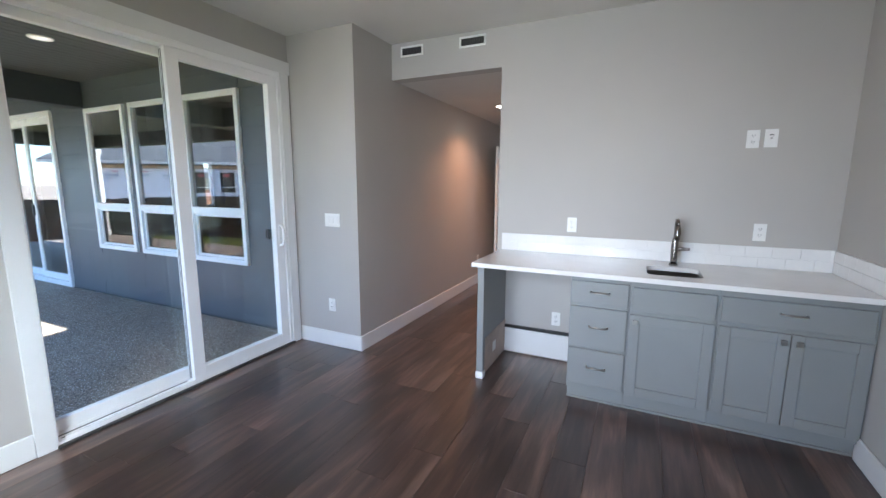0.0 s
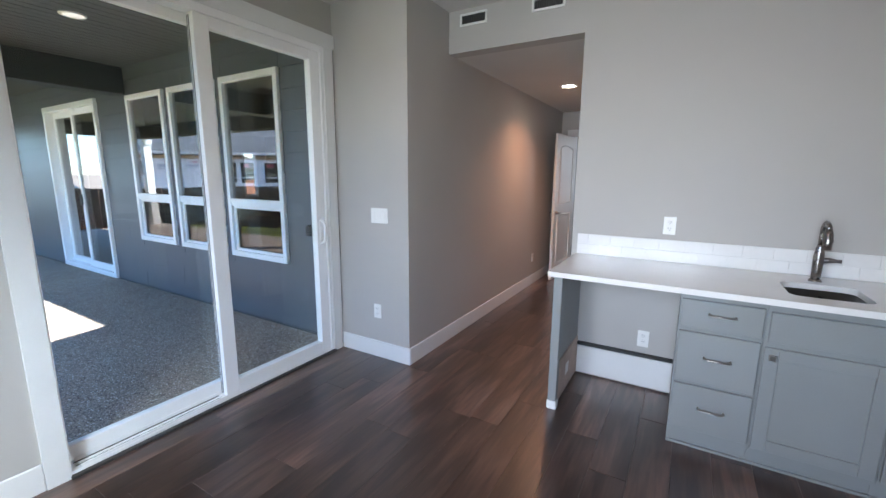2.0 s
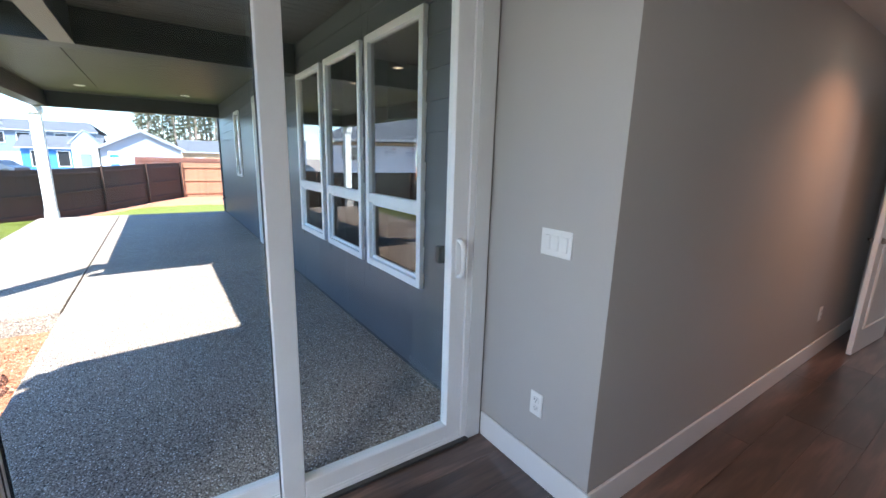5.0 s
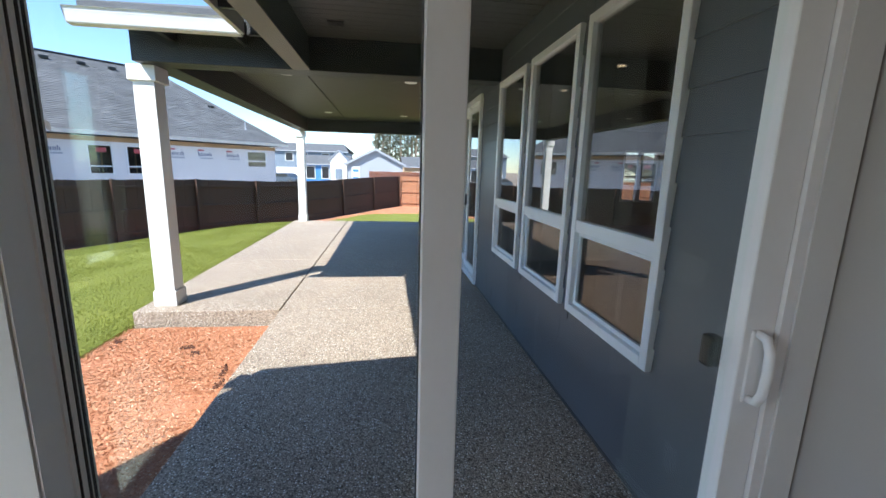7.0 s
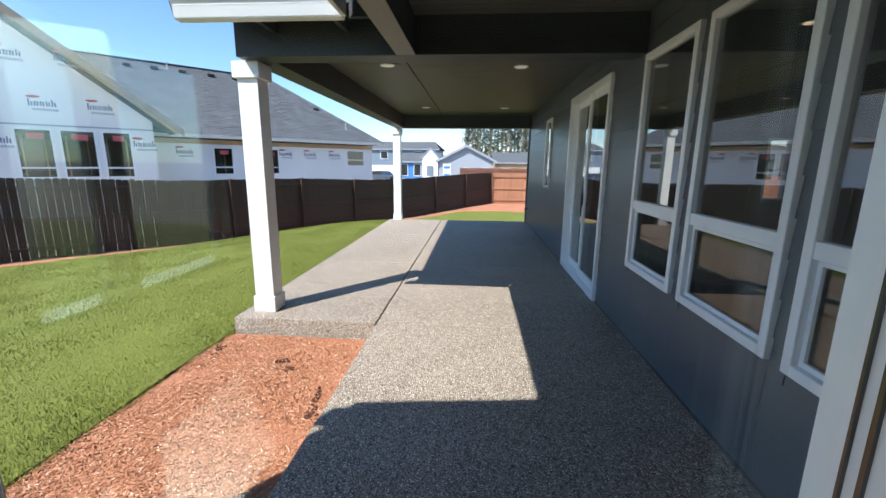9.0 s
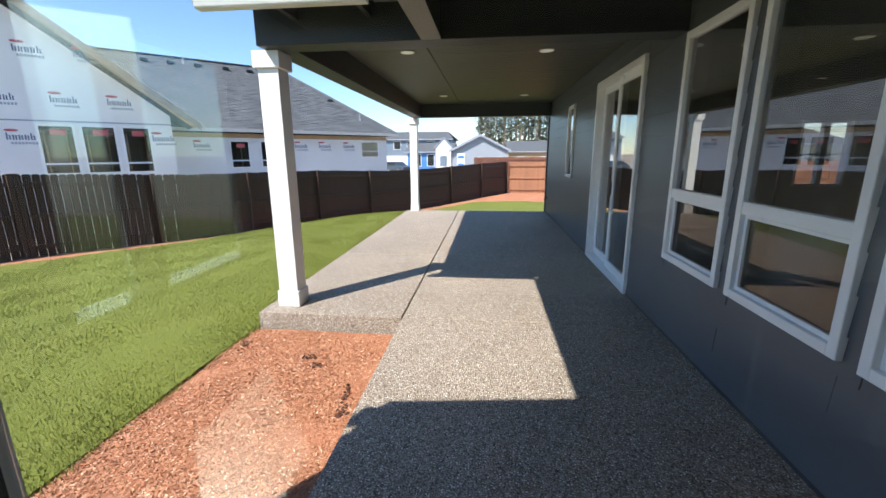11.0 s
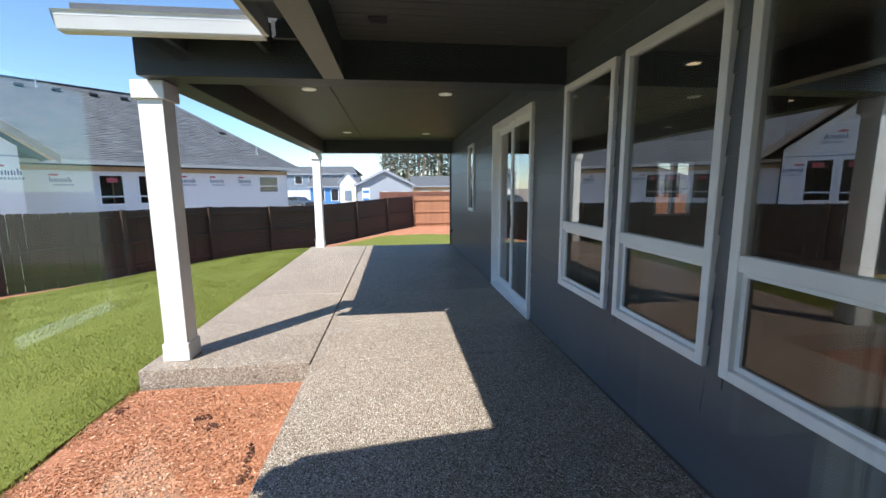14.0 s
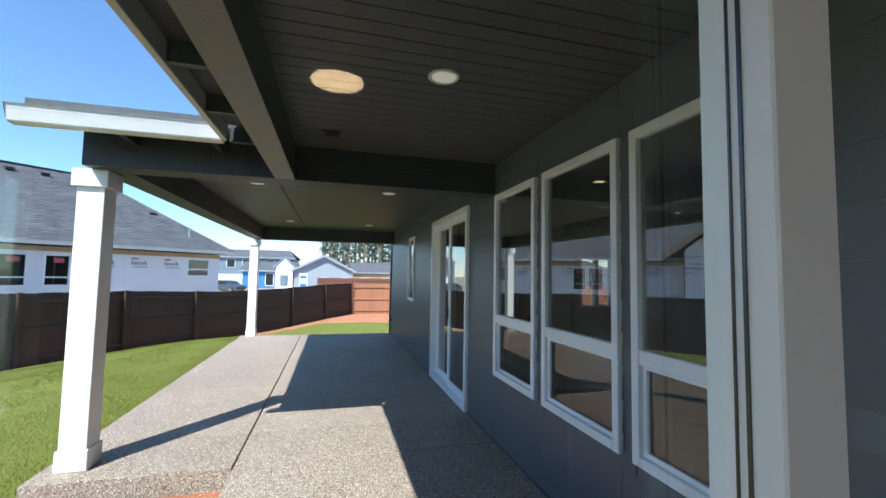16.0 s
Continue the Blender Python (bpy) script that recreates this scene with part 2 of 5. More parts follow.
def plank_floor():
    m, nt, b = nodes_of("vinyl_plank_walnut")
    o = nt.nodes.new("ShaderNodeObjectInfo")
    v = coords(nt, (1, 1, 1))
    off = nt.nodes.new("ShaderNodeVectorMath")
    off.operation = "ADD"
    comb = nt.nodes.new("ShaderNodeCombineXYZ")
    mul = nt.nodes.new("ShaderNodeMath")
    mul.operation = "MULTIPLY"
    mul.inputs[1].default_value = 40
    nt.links.new(o.outputs["Random"], mul.inputs[0])
    nt.links.new(mul.outputs[0], comb.inputs[2])
    nt.links.new(mul.outputs[0], comb.inputs[1])
    nt.links.new(v, off.inputs[0])
    nt.links.new(comb.outputs[0], off.inputs[1])
    st = nt.nodes.new("ShaderNodeMapping")
    st.inputs["Scale"].default_value = (8, 1.1, 1)
    nt.links.new(off.outputs[0], st.inputs[0])
    st2 = nt.nodes.new("ShaderNodeMapping")
    st2.inputs["Scale"].default_value = (75, 4.5, 1)
    nt.links.new(off.outputs[0], st2.inputs[0])
    grain = noise_tex(nt, st.outputs[0], 1.0, 6, 0.65)
    fine = noise_tex(nt, st2.outputs[0], 1.0, 4, 0.6)
    col = ramp(nt, grain, ((0.28, (0.022, 0.011, 0.010)), (0.43, (0.076, 0.045, 0.038)), (0.57, (0.140, 0.094, 0.078)), (0.72, (0.24, 0.180, 0.152))))
    col = mixc(nt, 0.38, col, ramp(nt, fine, ((0.32, (0.018, 0.010, 0.008)), (0.68, (0.165, 0.108, 0.080)))))
    st3 = nt.nodes.new("ShaderNodeMapping")
    st3.inputs["Scale"].default_value = (5.5, 0.42, 1)
    nt.links.new(off.outputs[0], st3.inputs[0])
    wv = node(nt, "ShaderNodeTexWave", Scale=1.7, Distortion=8.0, Detail=3.0, Detail_Scale=1.3)
    wv.wave_type = "RINGS"
    nt.links.new(st3.outputs[0], wv.inputs["Vector"])
    figure = ramp(nt, wv.outputs["Fac"], ((0.15, (0.55, 0.5, 0.48)), (0.6, (1.0, 1.0, 1.0)), (0.95, (1.45, 1.42, 1.4))))
    col = mixc(nt, 0.75, col, mixc(nt, 1.0, col, figure, "MULTIPLY"))
    blot = ramp(nt, noise_tex(nt, st3.outputs[0], 1.6, 3), ((0.35, (0.5, 0.46, 0.45)), (0.65, (1.3, 1.3, 1.3))))
    col = mixc(nt, 0.45, col, mixc(nt, 1.0, col, blot, "MULTIPLY"))
    tone = ramp(nt, o.outputs["Random"], ((0, (0.42, 0.36, 0.34)), (0.5, (0.76, 0.67, 0.63)), (1, (1.25, 1.14, 1.07))))
    col = mixc(nt, 1.0, col, tone, "MULTIPLY")
    nt.links.new(col, b.inputs["Base Color"])
    r = nt.nodes.new("ShaderNodeMapRange")
    r.inputs[3].default_value, r.inputs[4].default_value = 0.26, 0.42
    nt.links.new(fine, r.inputs[0])
    nt.links.new(r.outputs[0], b.inputs["Roughness"])
    b.inputs["Specular IOR Level"].default_value = 0.85
    b.inputs["Coat Weight"].default_value = 0.55
    b.inputs["Coat Roughness"].default_value = 0.34
    bump(nt, b, fine, 0.15, 0.002)
    return m


def aggregate():
    m, nt, b = nodes_of("exposed_aggregate")
    v = coords(nt)
    vo = node(nt, "ShaderNodeTexVoronoi", Scale=115.0)
    nt.links.new(v, vo.inputs["Vector"])
    peb = ramp(nt, vo.outputs["Color"], ((0.06, (0.13, 0.105, 0.088)), (0.34, (0.44, 0.365, 0.295)), (0.70, (0.61, 0.52, 0.43)), (0.90, (0.74, 0.65, 0.56)), (0.97, (0.95, 0.91, 0.84))))
    edge = ramp(nt, vo.outputs["Distance"], ((0.24, (1, 1, 1)), (0.74, (0.48, 0.45, 0.425))))
    col = mixc(nt, 1.0, peb, edge, "MULTIPLY")
    big = ramp(nt, noise_tex(nt, v, 0.9, 5), ((0.3, (0.86, 0.85, 0.83)), (0.7, (1.08, 1.06, 1.03))))
    col = mixc(nt, 1.0, col, big, "MULTIPLY")
    chip = node(nt, "ShaderNodeTexVoronoi", Scale=72.0)
    nt.links.new(v, chip.inputs["Vector"])
    pick = ramp(nt, chip.outputs["Color"], ((0.62, (0, 0, 0)), (0.66, (1, 1, 1))))
    core = ramp(nt, chip.outputs["Distance"], ((0.26, (1, 1, 1)), (0.34, (0, 0, 0))))
    col = mixc(nt, mixc(nt, 1.0, pick, core, "MULTIPLY"), col, (0.92, 0.88, 0.81))
    nt.links.new(col, b.inputs["Base Color"])
    b.inputs["Roughness"].default_value = 0.55
    b.inputs["Specular IOR Level"].default_value = 0.25
    inv = nt.nodes.new("ShaderNodeMath")
    inv.operation = "SUBTRACT"
    inv.inputs[0].default_value = 1
    nt.links.new(vo.outputs["Distance"], inv.inputs[1])
    bump(nt, b, inv.outputs[0], 1.0, 0.007)
    return m


def shingle():
    m, nt, b = nodes_of("asphalt_shingle")
    v = coords(nt)
    g = nt.nodes.new("ShaderNodeNewGeometry")
    isl = ramp(nt, g.outputs["Random Per Island"], ((0, (0.088, 0.095, 0.105)), (1, (0.130, 0.138, 0.150))))
    n1 = ramp(nt, noise_tex(nt, v, 2.0, 5), ((0.35, (0.75, 0.75, 0.75)), (0.7, (1.15, 1.15, 1.15))))
    nt.links.new(mixc(nt, 1.0, isl, n1, "MULTIPLY"), b.inputs["Base Color"])
    b.inputs["Roughness"].default_value = 0.9
    bump(nt, b, noise_tex(nt, v, 40, 2), 0.4, 0.01)
    return m


def soil(name, stops, scale, fine, bm=0.8):
    m, nt, b = nodes_of(name)
    v = coords(nt)
    a, c = noise_tex(nt, v, scale, 6, 0.65), noise_tex(nt, v, fine, 5, 0.7)
    col = mixc(nt, 0.5, ramp(nt, a, stops), ramp(nt, c, stops))
    nt.links.new(col, b.inputs["Base Color"])
    b.inputs["Roughness"].default_value = 0.95
    bump(nt, b, c, bm, 0.03)
    return m


def chips():
    m, nt, b = nodes_of("bark_chips")
    g = nt.nodes.new("ShaderNodeNewGeometry")
    col = ramp(nt, g.outputs["Random Per Island"], ((0, (0.38, 0.155, 0.078)), (0.45, (0.46, 0.195, 0.10)), (0.85, (0.55, 0.265, 0.15)), (0.96, (0.62, 0.36, 0.22)), (1, (0.82, 0.62, 0.45))))
    nt.links.new(col, b.inputs["Base Color"])
    b.inputs["Roughness"].default_value = 0.85
    return m


FLOORMAT, AGG, SHINGLE = plank_floor(), aggregate(), shingle()
BARKSOIL = soil("bark_dust", ((0.3, (0.30, 0.11, 0.055)), (0.5, (0.44, 0.18, 0.095)), (0.7, (0.56, 0.28, 0.165))), 1.6, 28)
LAWNSOIL = soil("lawn_ground", ((0.3, (0.115, 0.140, 0.017)), (0.5, (0.150, 0.175, 0.022)), (0.72, (0.21, 0.215, 0.042))), 0.8, 22)
FARSOIL = soil("bare_earth", ((0.3, (0.22, 0.17, 0.13)), (0.5, (0.33, 0.27, 0.21)), (0.7, (0.43, 0.36, 0.29))), 0.1, 3)
CHIPS = chips()

# ---- building blocks ----


def box(bm, x0, x1, y0, y1, z0, z1):
    vs = [bm.verts.new((x, y, z)) for z in (z0, z1) for y in (y0, y1) for x in (x0, x1)]
    for f in ((0, 2, 3, 1), (4, 5, 7, 6), (0, 1, 5, 4), (2, 6, 7, 3), (0, 4, 6, 2), (1, 3, 7, 5)):
        bm.faces.new([vs[i] for i in f])
    return vs


def boxes(*specs):
    bm = bmesh.new()
    for s in specs:
        box(bm, *s)
    return bm


def bevelled(bm, width=0.003, segments=1):
    bmesh.ops.bevel(bm, geom=list(bm.edges), offset=width, segments=segments, affect="EDGES", profile=0.6)
    return bm


def rbox(x0, x1, y0, y1, z0, z1, r=0.003, seg=1):
    return bevelled(boxes((x0, x1, y0, y1, z0, z1)), r, seg)


def cyl(bm, p, q, r0, r1=None, n=16, caps=True):
    p, q = Vector(p), Vector(q)
    d = q - p
    m = Matrix.Translation((p + q) / 2) @ d.to_track_quat("Z", "Y").to_matrix().to_4x4()
    bmesh.ops.create_cone(bm, cap_ends=caps, segments=n, radius1=r0, radius2=r0 if r1 is None else r1, depth=d.length, matrix=m)
    return bm


def rod(p, q, r0, r1=None, n=16):
    return cyl(bmesh.new(), p, q, r0, r1, n)


def tube(points, radii, n=12):
    """A round tube along a line of points."""
    bm = bmesh.new()
    rings = []
    pts = [Vector(p) for p in points]
    for i, p in enumerate(pts):
        d = (pts[min(i + 1, len(pts) - 1)] - pts[max(i - 1, 0)]).normalized()
        a = d.orthogonal().normalized() if i == 0 else (rings[-1][1] - d * rings[-1][1].dot(d)).normalized()
        c = d.cross(a)
        r = radii[i] if hasattr(radii, "__len__") else radii
        rings.append(([bm.verts.new(p + (a * math.cos(t) + c * math.sin(t)) * r) for t in [2 * math.pi * k / n for k in range(n)]], a))
    for (r0, _), (r1, _) in zip(rings, rings[1:]):
        for k in range(n):
            bm.faces.new((r0[k], r0[(k + 1) % n], r1[(k + 1) % n], r1[k]))
    bm.faces.new(list(reversed(rings[0][0])))
    bm.faces.new(rings[-1][0])
    return bm


def mesh_of(name, bm, material, smooth=False):
    bmesh.ops.recalc_face_normals(bm, faces=list(bm.faces))
    me = bpy.data.meshes.new(name)
    bm.to_mesh(me)
    bm.free()
    me.materials.append(material)
    if smooth:
        me.shade_smooth()
    return me


def part(name, bm, material, parent, label="", smooth=False):
    ob = new(name, mesh_of(name, bm, material, smooth))
    if parent:
        ob.parent = parent
    if label:
        tagged(ob, label)
    return ob


def thing(name, label, category, group="", kind="", place=(0, 0, 0)):
    ob = new(name)
    ob.empty_display_size = 0.1
    ob.location = place
    return tagged(ob, label, category, group, kind)


def structure(name, bm, material, label="", smooth=False):
    return tagged(part(name, bm, material, None, "", smooth), label, "", "", "structure")


def wall_boxes(axis, a0, a1, c0, c1, z0, z1, openings):
    """Boxes of a wall along axis from a0 to a1, with thickness c0 to c1, cut by openings (a, b, bottom, top)."""
    out = []
    cuts = sorted({a0, a1, *[o[0] for o in openings], *[o[1] for o in openings]})
    for s, e in zip(cuts, cuts[1:]):
        holes = sorted([(o[2], o[3]) for o in openings if o[0] <= s + 1e-6 and o[1] >= e - 1e-6])
        z = z0
        for lo, hi in holes + [(z1, z1)]:
            if lo - z > 1e-4:
                out.append((s, e, c0, c1, z, lo) if axis == "x" else (c0, c1, s, e, z, lo))
            z = max(z, hi)
    return out


PIECES = {}


def piece(name, size, material, parent, m, bevel=0.0):
    """One of many alike pieces on a shared mesh, centred on its own origin."""
    key = (name, tuple(round(s, 3) for s in size), material.name)
    if key not in PIECES:
        sx, sy, sz = (s / 2 for s in size)
        bm = boxes((-sx, sx, -sy, sy, -sz, sz))
        if bevel:
            bevelled(bm, bevel)
        PIECES[key] = mesh_of(name, bm, material)
    ob = new(name, PIECES[key])
    ob.matrix_basis = m
    ob.parent = parent
    return ob


# ---- the bar room and the hall ----
XW, XE, YS, YN, ZC = -2.27, 1.735, -0.97, 3.03, 2.725
HALL_X0, HALL_X1, HALL_Y, HALL_Z = -1.565, -0.51, 6.5, 2.416
SLAB_Z = 0.025
SOUTH_WINS = [(-1.27, -0.41), (-0.34, 0.66)]

structure("wall_west", boxes(*wall_boxes("y", YS - 0.15, 2.455, -2.40, XW, -0.2, ZC, [(0.60, 2.345, 0.0, 2.40)])), WALL, "painted drywall wall with the patio door opening")
structure("wall_jog", boxes((-2.42, HALL_X0, 2.455, 2.60, -0.2, ZC), (-1.70, HALL_X0, 2.60, HALL_Y, -0.2, ZC)), WALL, "warm grey painted corner leading into the hall")
structure("wall_north", boxes((HALL_X1, XE + 0.15, YN, YN + 0.13, -0.2, ZC), (HALL_X0, HALL_X1, YN, YN + 0.13, HALL_Z, ZC), (HALL_X1, HALL_X1 + 0.13, YN + 0.13, HALL_Y, -0.2, ZC)), WALL, "warm grey painted wall above the wet bar")
structure("wall_east", boxes((XE, XE + 0.15, YS - 0.15, YN, -0.2, ZC)), WALL, "warm grey painted side wall")
structure("wall_south", boxes(*wall_boxes("x", XW, XE, YS - 0.16, YS, -0.2, ZC, [(a, b, 0.70, 2.22) for a, b in SOUTH_WINS])), WALL, "painted wall with tall windows")
structure("ceiling", boxes((-2.42, XE + 0.15, YS - 0.15, YN + 0.13, ZC, ZC + 0.15)), CEIL, "white textured ceiling")
structure("hall_ceiling", boxes((HALL_X0, HALL_X1, YN + 0.13, HALL_Y + 0.12, HALL_Z, HALL_Z + 0.1)), CEIL, "dropped white hall ceiling")
structure("wall_hall_end", boxes(*wall_boxes("x", HALL_X0 - 0.13, HALL_X1 + 0.13, HALL_Y, HALL_Y + 0.12, -0.2, ZC, [(-1.37, -0.60, 0.0, 2.05)])), WALL, "end wall of the hall with a doorway")
structure("far_room_walls", boxes((-1.56, -1.43, HALL_Y + 0.12, 11.3, -0.2, ZC), (-1.43, 2.0, 11.2, 11.3, -0.2, ZC), (2.0, 2.1, HALL_Y + 0.12, 11.3, -0.2, ZC), (-0.38, 2.0, HALL_Y, HALL_Y + 0.12, -0.2, ZC)), WALL, "pale painted walls of the room past the hall")
structure("far_room_ceiling", boxes((-1.56, 2.1, HALL_Y + 0.12, 11.3, HALL_Z, HALL_Z + 0.1)), CEIL, "white ceiling past the hall")

floor = structure("floor", boxes((XW - 0.1, XE, YS, YN, -0.2, -0.012), (HALL_X0, HALL_X1, YN, 11.2, -0.2, -0.012), (-1.43, HALL_X0, HALL_Y + 0.12, 11.2, -0.2, -0.012), (HALL_X1, 2.0, HALL_Y + 0.12, 11.2, -0.2, -0.012)), FLOORMAT, "dark walnut vinyl plank floor")


def baseboard(name, runs):
    bm = bmesh.new()
    for x0, x1, y0, y1 in runs:
        box(bm, x0, x1, y0, y1, 0.0, 0.138)
    bevelled(bm, 0.004)
    structure(name, bm, TRIM, "white painted baseboard")


T = 0.015
baseboard("baseboard", [(XW + 0.002, XW + T, YS + 0.002, 0.506)])
baseboard("baseboard", [(-2.25, HALL_X0 + T, 2.455 - T, 2.453)])
baseboard("baseboard", [(HALL_X0 + 0.002, HALL_X0 + T, 2.456, HALL_Y - 0.01)])
baseboard("baseboard", [(XE - T, XE - 0.002, YS + 0.002, 2.42)])
baseboard("baseboard", [(XW + T, XE - T, YS + 0.002, YS + T)])
baseboard("baseboard", [(HALL_X1 - T, HALL_X1 - 0.002, YN + 0.13, HALL_Y - 0.01)])
baseboard("baseboard", [(-1.428, -1.415, HALL_Y + 0.14, 7.45), (-1.428, -1.415, 8.55, 11.19)])
baseboard("baseboard", [(-1.41, 1.98, 11.185, 11.198)])

# sliding patio door of the bar room
door = structure("door_1", bmesh.new(), VINYL, "white vinyl sliding glass patio door, closed")
Y0, Y1, ZT = 0.60, 2.345, 2.40
part("door_frame", boxes((-2.40, -2.257, Y0, Y0 + 0.005, 0.03, ZT), (-2.42, -2.257, Y1 - 0.030, Y1, 0.03, ZT), (-2.42, -2.257, Y0 + 0.005, Y1 - 0.030, ZT - 0.045, ZT), (-2.340, -2.330, Y0 + 0.005, Y0 + 0.011, 0.05, ZT - 0.045)), VINYL, door)
part("sill_track", boxes((-2.42, -2.262, Y0, Y1, 0.0, 0.03), (-2.345, -2.338, Y0 + 0.04, Y1 - 0.04, 0.03, 0.05), (-2.275, -2.266, Y0 + 0.04, Y1 - 0.04, 0.03, 0.045)), VINYL, door)
# dark strips laid on the sill imitate the shadow in the track recess
part("track_shade", boxes((-2.336, -2.329, Y0 + 0.03, 1.38, 0.030, 0.033), (-2.300, -2.294, Y0 + 0.03, 1.38, 0.030, 0.033)), SLOT, door, "dark strips painted as the shadow line in the track")
part("threshold", boxes((-2.262, -2.238, Y0 - 0.005, Y1 + 0.005, 0.0, 0.014)), SLOT, door, "dark threshold strip")


def sash(parent, xa, xb, y0, y1, z0, z1, stile, top, bottom, glass_x, name, right=None):
    right = right or stile
    p = part(name, bevelled(boxes((xa, xb, y0, y0 + stile, z0, z1), (xa, xb, y1 - right, y1, z0, z1), (xa, xb, y0 + stile, y1 - right, z0, z0 + bottom), (xa, xb, y0 + stile, y1 - right, z1 - top, z1)), 0.003), VINYL, parent)
    g = part("pane", boxes((glass_x - 0.003, glass_x + 0.003, y0 + stile, y1 - right, z0 + bottom, z1 - top)), DOORGLASS, p)
    g.visible_shadow = False
    return p


fixed = sash(door, -2.392, -2.345, Y0 + 0.005, 1.475, 0.035, ZT - 0.045, 0.012, 0.055, 0.085, -2.368, "fixed_panel", 0.042)
part("glazing_bead", boxes((-2.379, -2.372, Y0 + 0.0172, Y0 + 0.0195, 0.122, ZT - 0.102), (-2.364, -2.357, Y0 + 0.0172, Y0 + 0.0195, 0.122, ZT - 0.102)), SLOT, fixed, "dark glazing bead")
slide = sash(door, -2.326, -2.268, 1.40, Y1 - 0.032, 0.034, ZT - 0.046, 0.09, 0.065, 0.085, -2.298, "sliding_panel")
part("weather_strip", boxes((-2.345, -2.341, 1.438, 1.446, 0.05, ZT - 0.06), (-2.345, -2.341, Y0 + 0.007, Y0 + 0.014, 0.05, ZT - 0.06)), SLOT, fixed, "dark rubber weather strip")
part("interlock_strip", boxes((-2.307, -2.303, 1.397, 1.40, 0.05, ZT - 0.06), (-2.321, -2.3185, 1.397, 1.40, 0.05, ZT - 0.06)), SINKSTEEL, slide, "grey interlock grooves")
hb = tube([(-2.266, 2.262, 0.93), (-2.238, 2.262, 0.935), (-2.224, 2.262, 0.965), (-2.220, 2.262, 1.02), (-2.224, 2.262, 1.075), (-2.238, 2.262, 1.105), (-2.266, 2.262, 1.11)], [0.011, 0.012, 0.012, 0.013, 0.012, 0.012, 0.011])
part("pull_handle", hb, VINYL, slide, "white pull handle", True)
part("handle_plate", rbox(-2.270, -2.262, 2.245, 2.279, 0.92, 1.12, 0.003), VINYL, slide)
part("outside_lock", rbox(-2.368, -2.327, 2.190, 2.230, 0.985, 1.075, 0.012, 3), BLACK, slide, "black outside latch block")
casing = structure("trim", boxes((XW, -2.252, 0.508, Y0 - 0.002, 0.0, ZT), (XW, -2.252, Y1 + 0.002, 2.437, 0.0, ZT), (XW, -2.247, 0.49, 2.452, ZT + 0.001, ZT + 0.10)), TRIM, "flat white door casing with a header board")

# outside windows and the great room
WIN_Y = 2.437
GX0, GY1 = -12.9, 9.7
WINS = [(-5.650, -4.828), (-4.712, -3.868), (-3.765, -2.925)]
W0 = (-10.34, -9.78, 1.07, 2.33)
SL = (-8.25, -6.480, 0.035, 2.408)
holes = [(a + 0.03, b - 0.03, 0.675, 2.35) for a, b in WINS] + [(W0[0] + 0.03, W0[1] - 0.03, W0[2] + 0.03, W0[3] - 0.03), (SL[0] + 0.03, SL[1] - 0.03, 0.0, SL[3] - 0.03)]
structure("wall_house", boxes(*wall_boxes("x", -13.05, -2.42, 2.492, 2.62, -0.3, 2.95, holes)), INSIDE_SHADE, "framed house wall behind the siding")
structure("great_room_walls", boxes((-13.05, -12.93, 2.62, 8.2, -0.2, 2.95), (-13.05, -12.93, 9.3, 9.8, -0.2, 2.95), (-13.05, -12.93, 8.2, 9.3, -0.2, 0.7), (-13.05, -12.93, 8.2, 9.3, 2.2, 2.95), (-12.93, -1.7, 9.7, 9.8, -0.2, 2.95), (-1.75, -1.701, 2.62, 9.7, -0.2, 2.95)), INSIDE_SHADE, "great room walls coloured dark for lack of light")
structure("great_room_ceiling", boxes((-13.05, -1.7, 2.62, 9.8, 2.75, 2.85)), INSIDE_SHADE, "great room ceiling coloured dark for lack of light")
structure("great_room_floor", boxes((-12.93, -1.75, 2.62, 9.7, -0.2, 0.0)), FLOORMAT, "dark plank floor of the great room")


def house_window(n, x0, x1, z0, z1, rail):
    w = structure("window_%d" % n, bmesh.new(), VINYL, "white vinyl single-hung window in charcoal siding" if rail else "small white vinyl picture window")
    f, y = 0.052, WIN_Y + 0.005
    part("window_frame", bevelled(boxes((x0, x0 + f, y, y + 0.05, z0, z1), (x1 - f, x1, y, y + 0.05, z0, z1), (x0 + f, x1 - f, y, y + 0.05, z1 - f, z1), (x0 + f, x1 - f, y, y + 0.05, z0, z0 + f)), 0.003), VINYL, w)
    if rail:
        part("meeting_rail", rbox(x0 + f, x1 - f, y + 0.004, y + 0.05, rail - 0.038, rail + 0.034), VINYL, w)
        s, a, b = 0.024, x0 + f, x1 - f
        lo = part("lower_sash", boxes((a, a + s, y + 0.03, y + 0.055, z0 + f, rail - 0.038), (b - s, b, y + 0.03, y + 0.055, z0 + f, rail - 0.038), (a + s, b - s, y + 0.03, y + 0.055, z0 + f, z0 + f + s), (a + s, b - s, y + 0.03, y + 0.055, rail - 0.062, rail - 0.038)), VINYL, w)
        panes = [(a, b, rail + 0.034, z1 - f, y + 0.03, w), (a + s, b - s, z0 + f + s, rail - 0.062, y + 0.045, lo)]
    else:
        panes = [(x0 + f, x1 - f, z0 + f, z1 - f, y + 0.03, w)]
    for a, b, c, d, yy, par in panes:
        g = part("pane", boxes((a, b, yy, yy + 0.006, c, d)), SCREENED if par.name.startswith("lower_sash") else GLASS, par)
        g.visible_shadow = False


for i, (a, b) in enumerate(WINS):
    house_window(i + 1, a, b, 0.65, 2.365, 1.19)
house_window(4, W0[0], W0[1], W0[2], W0[3], None)

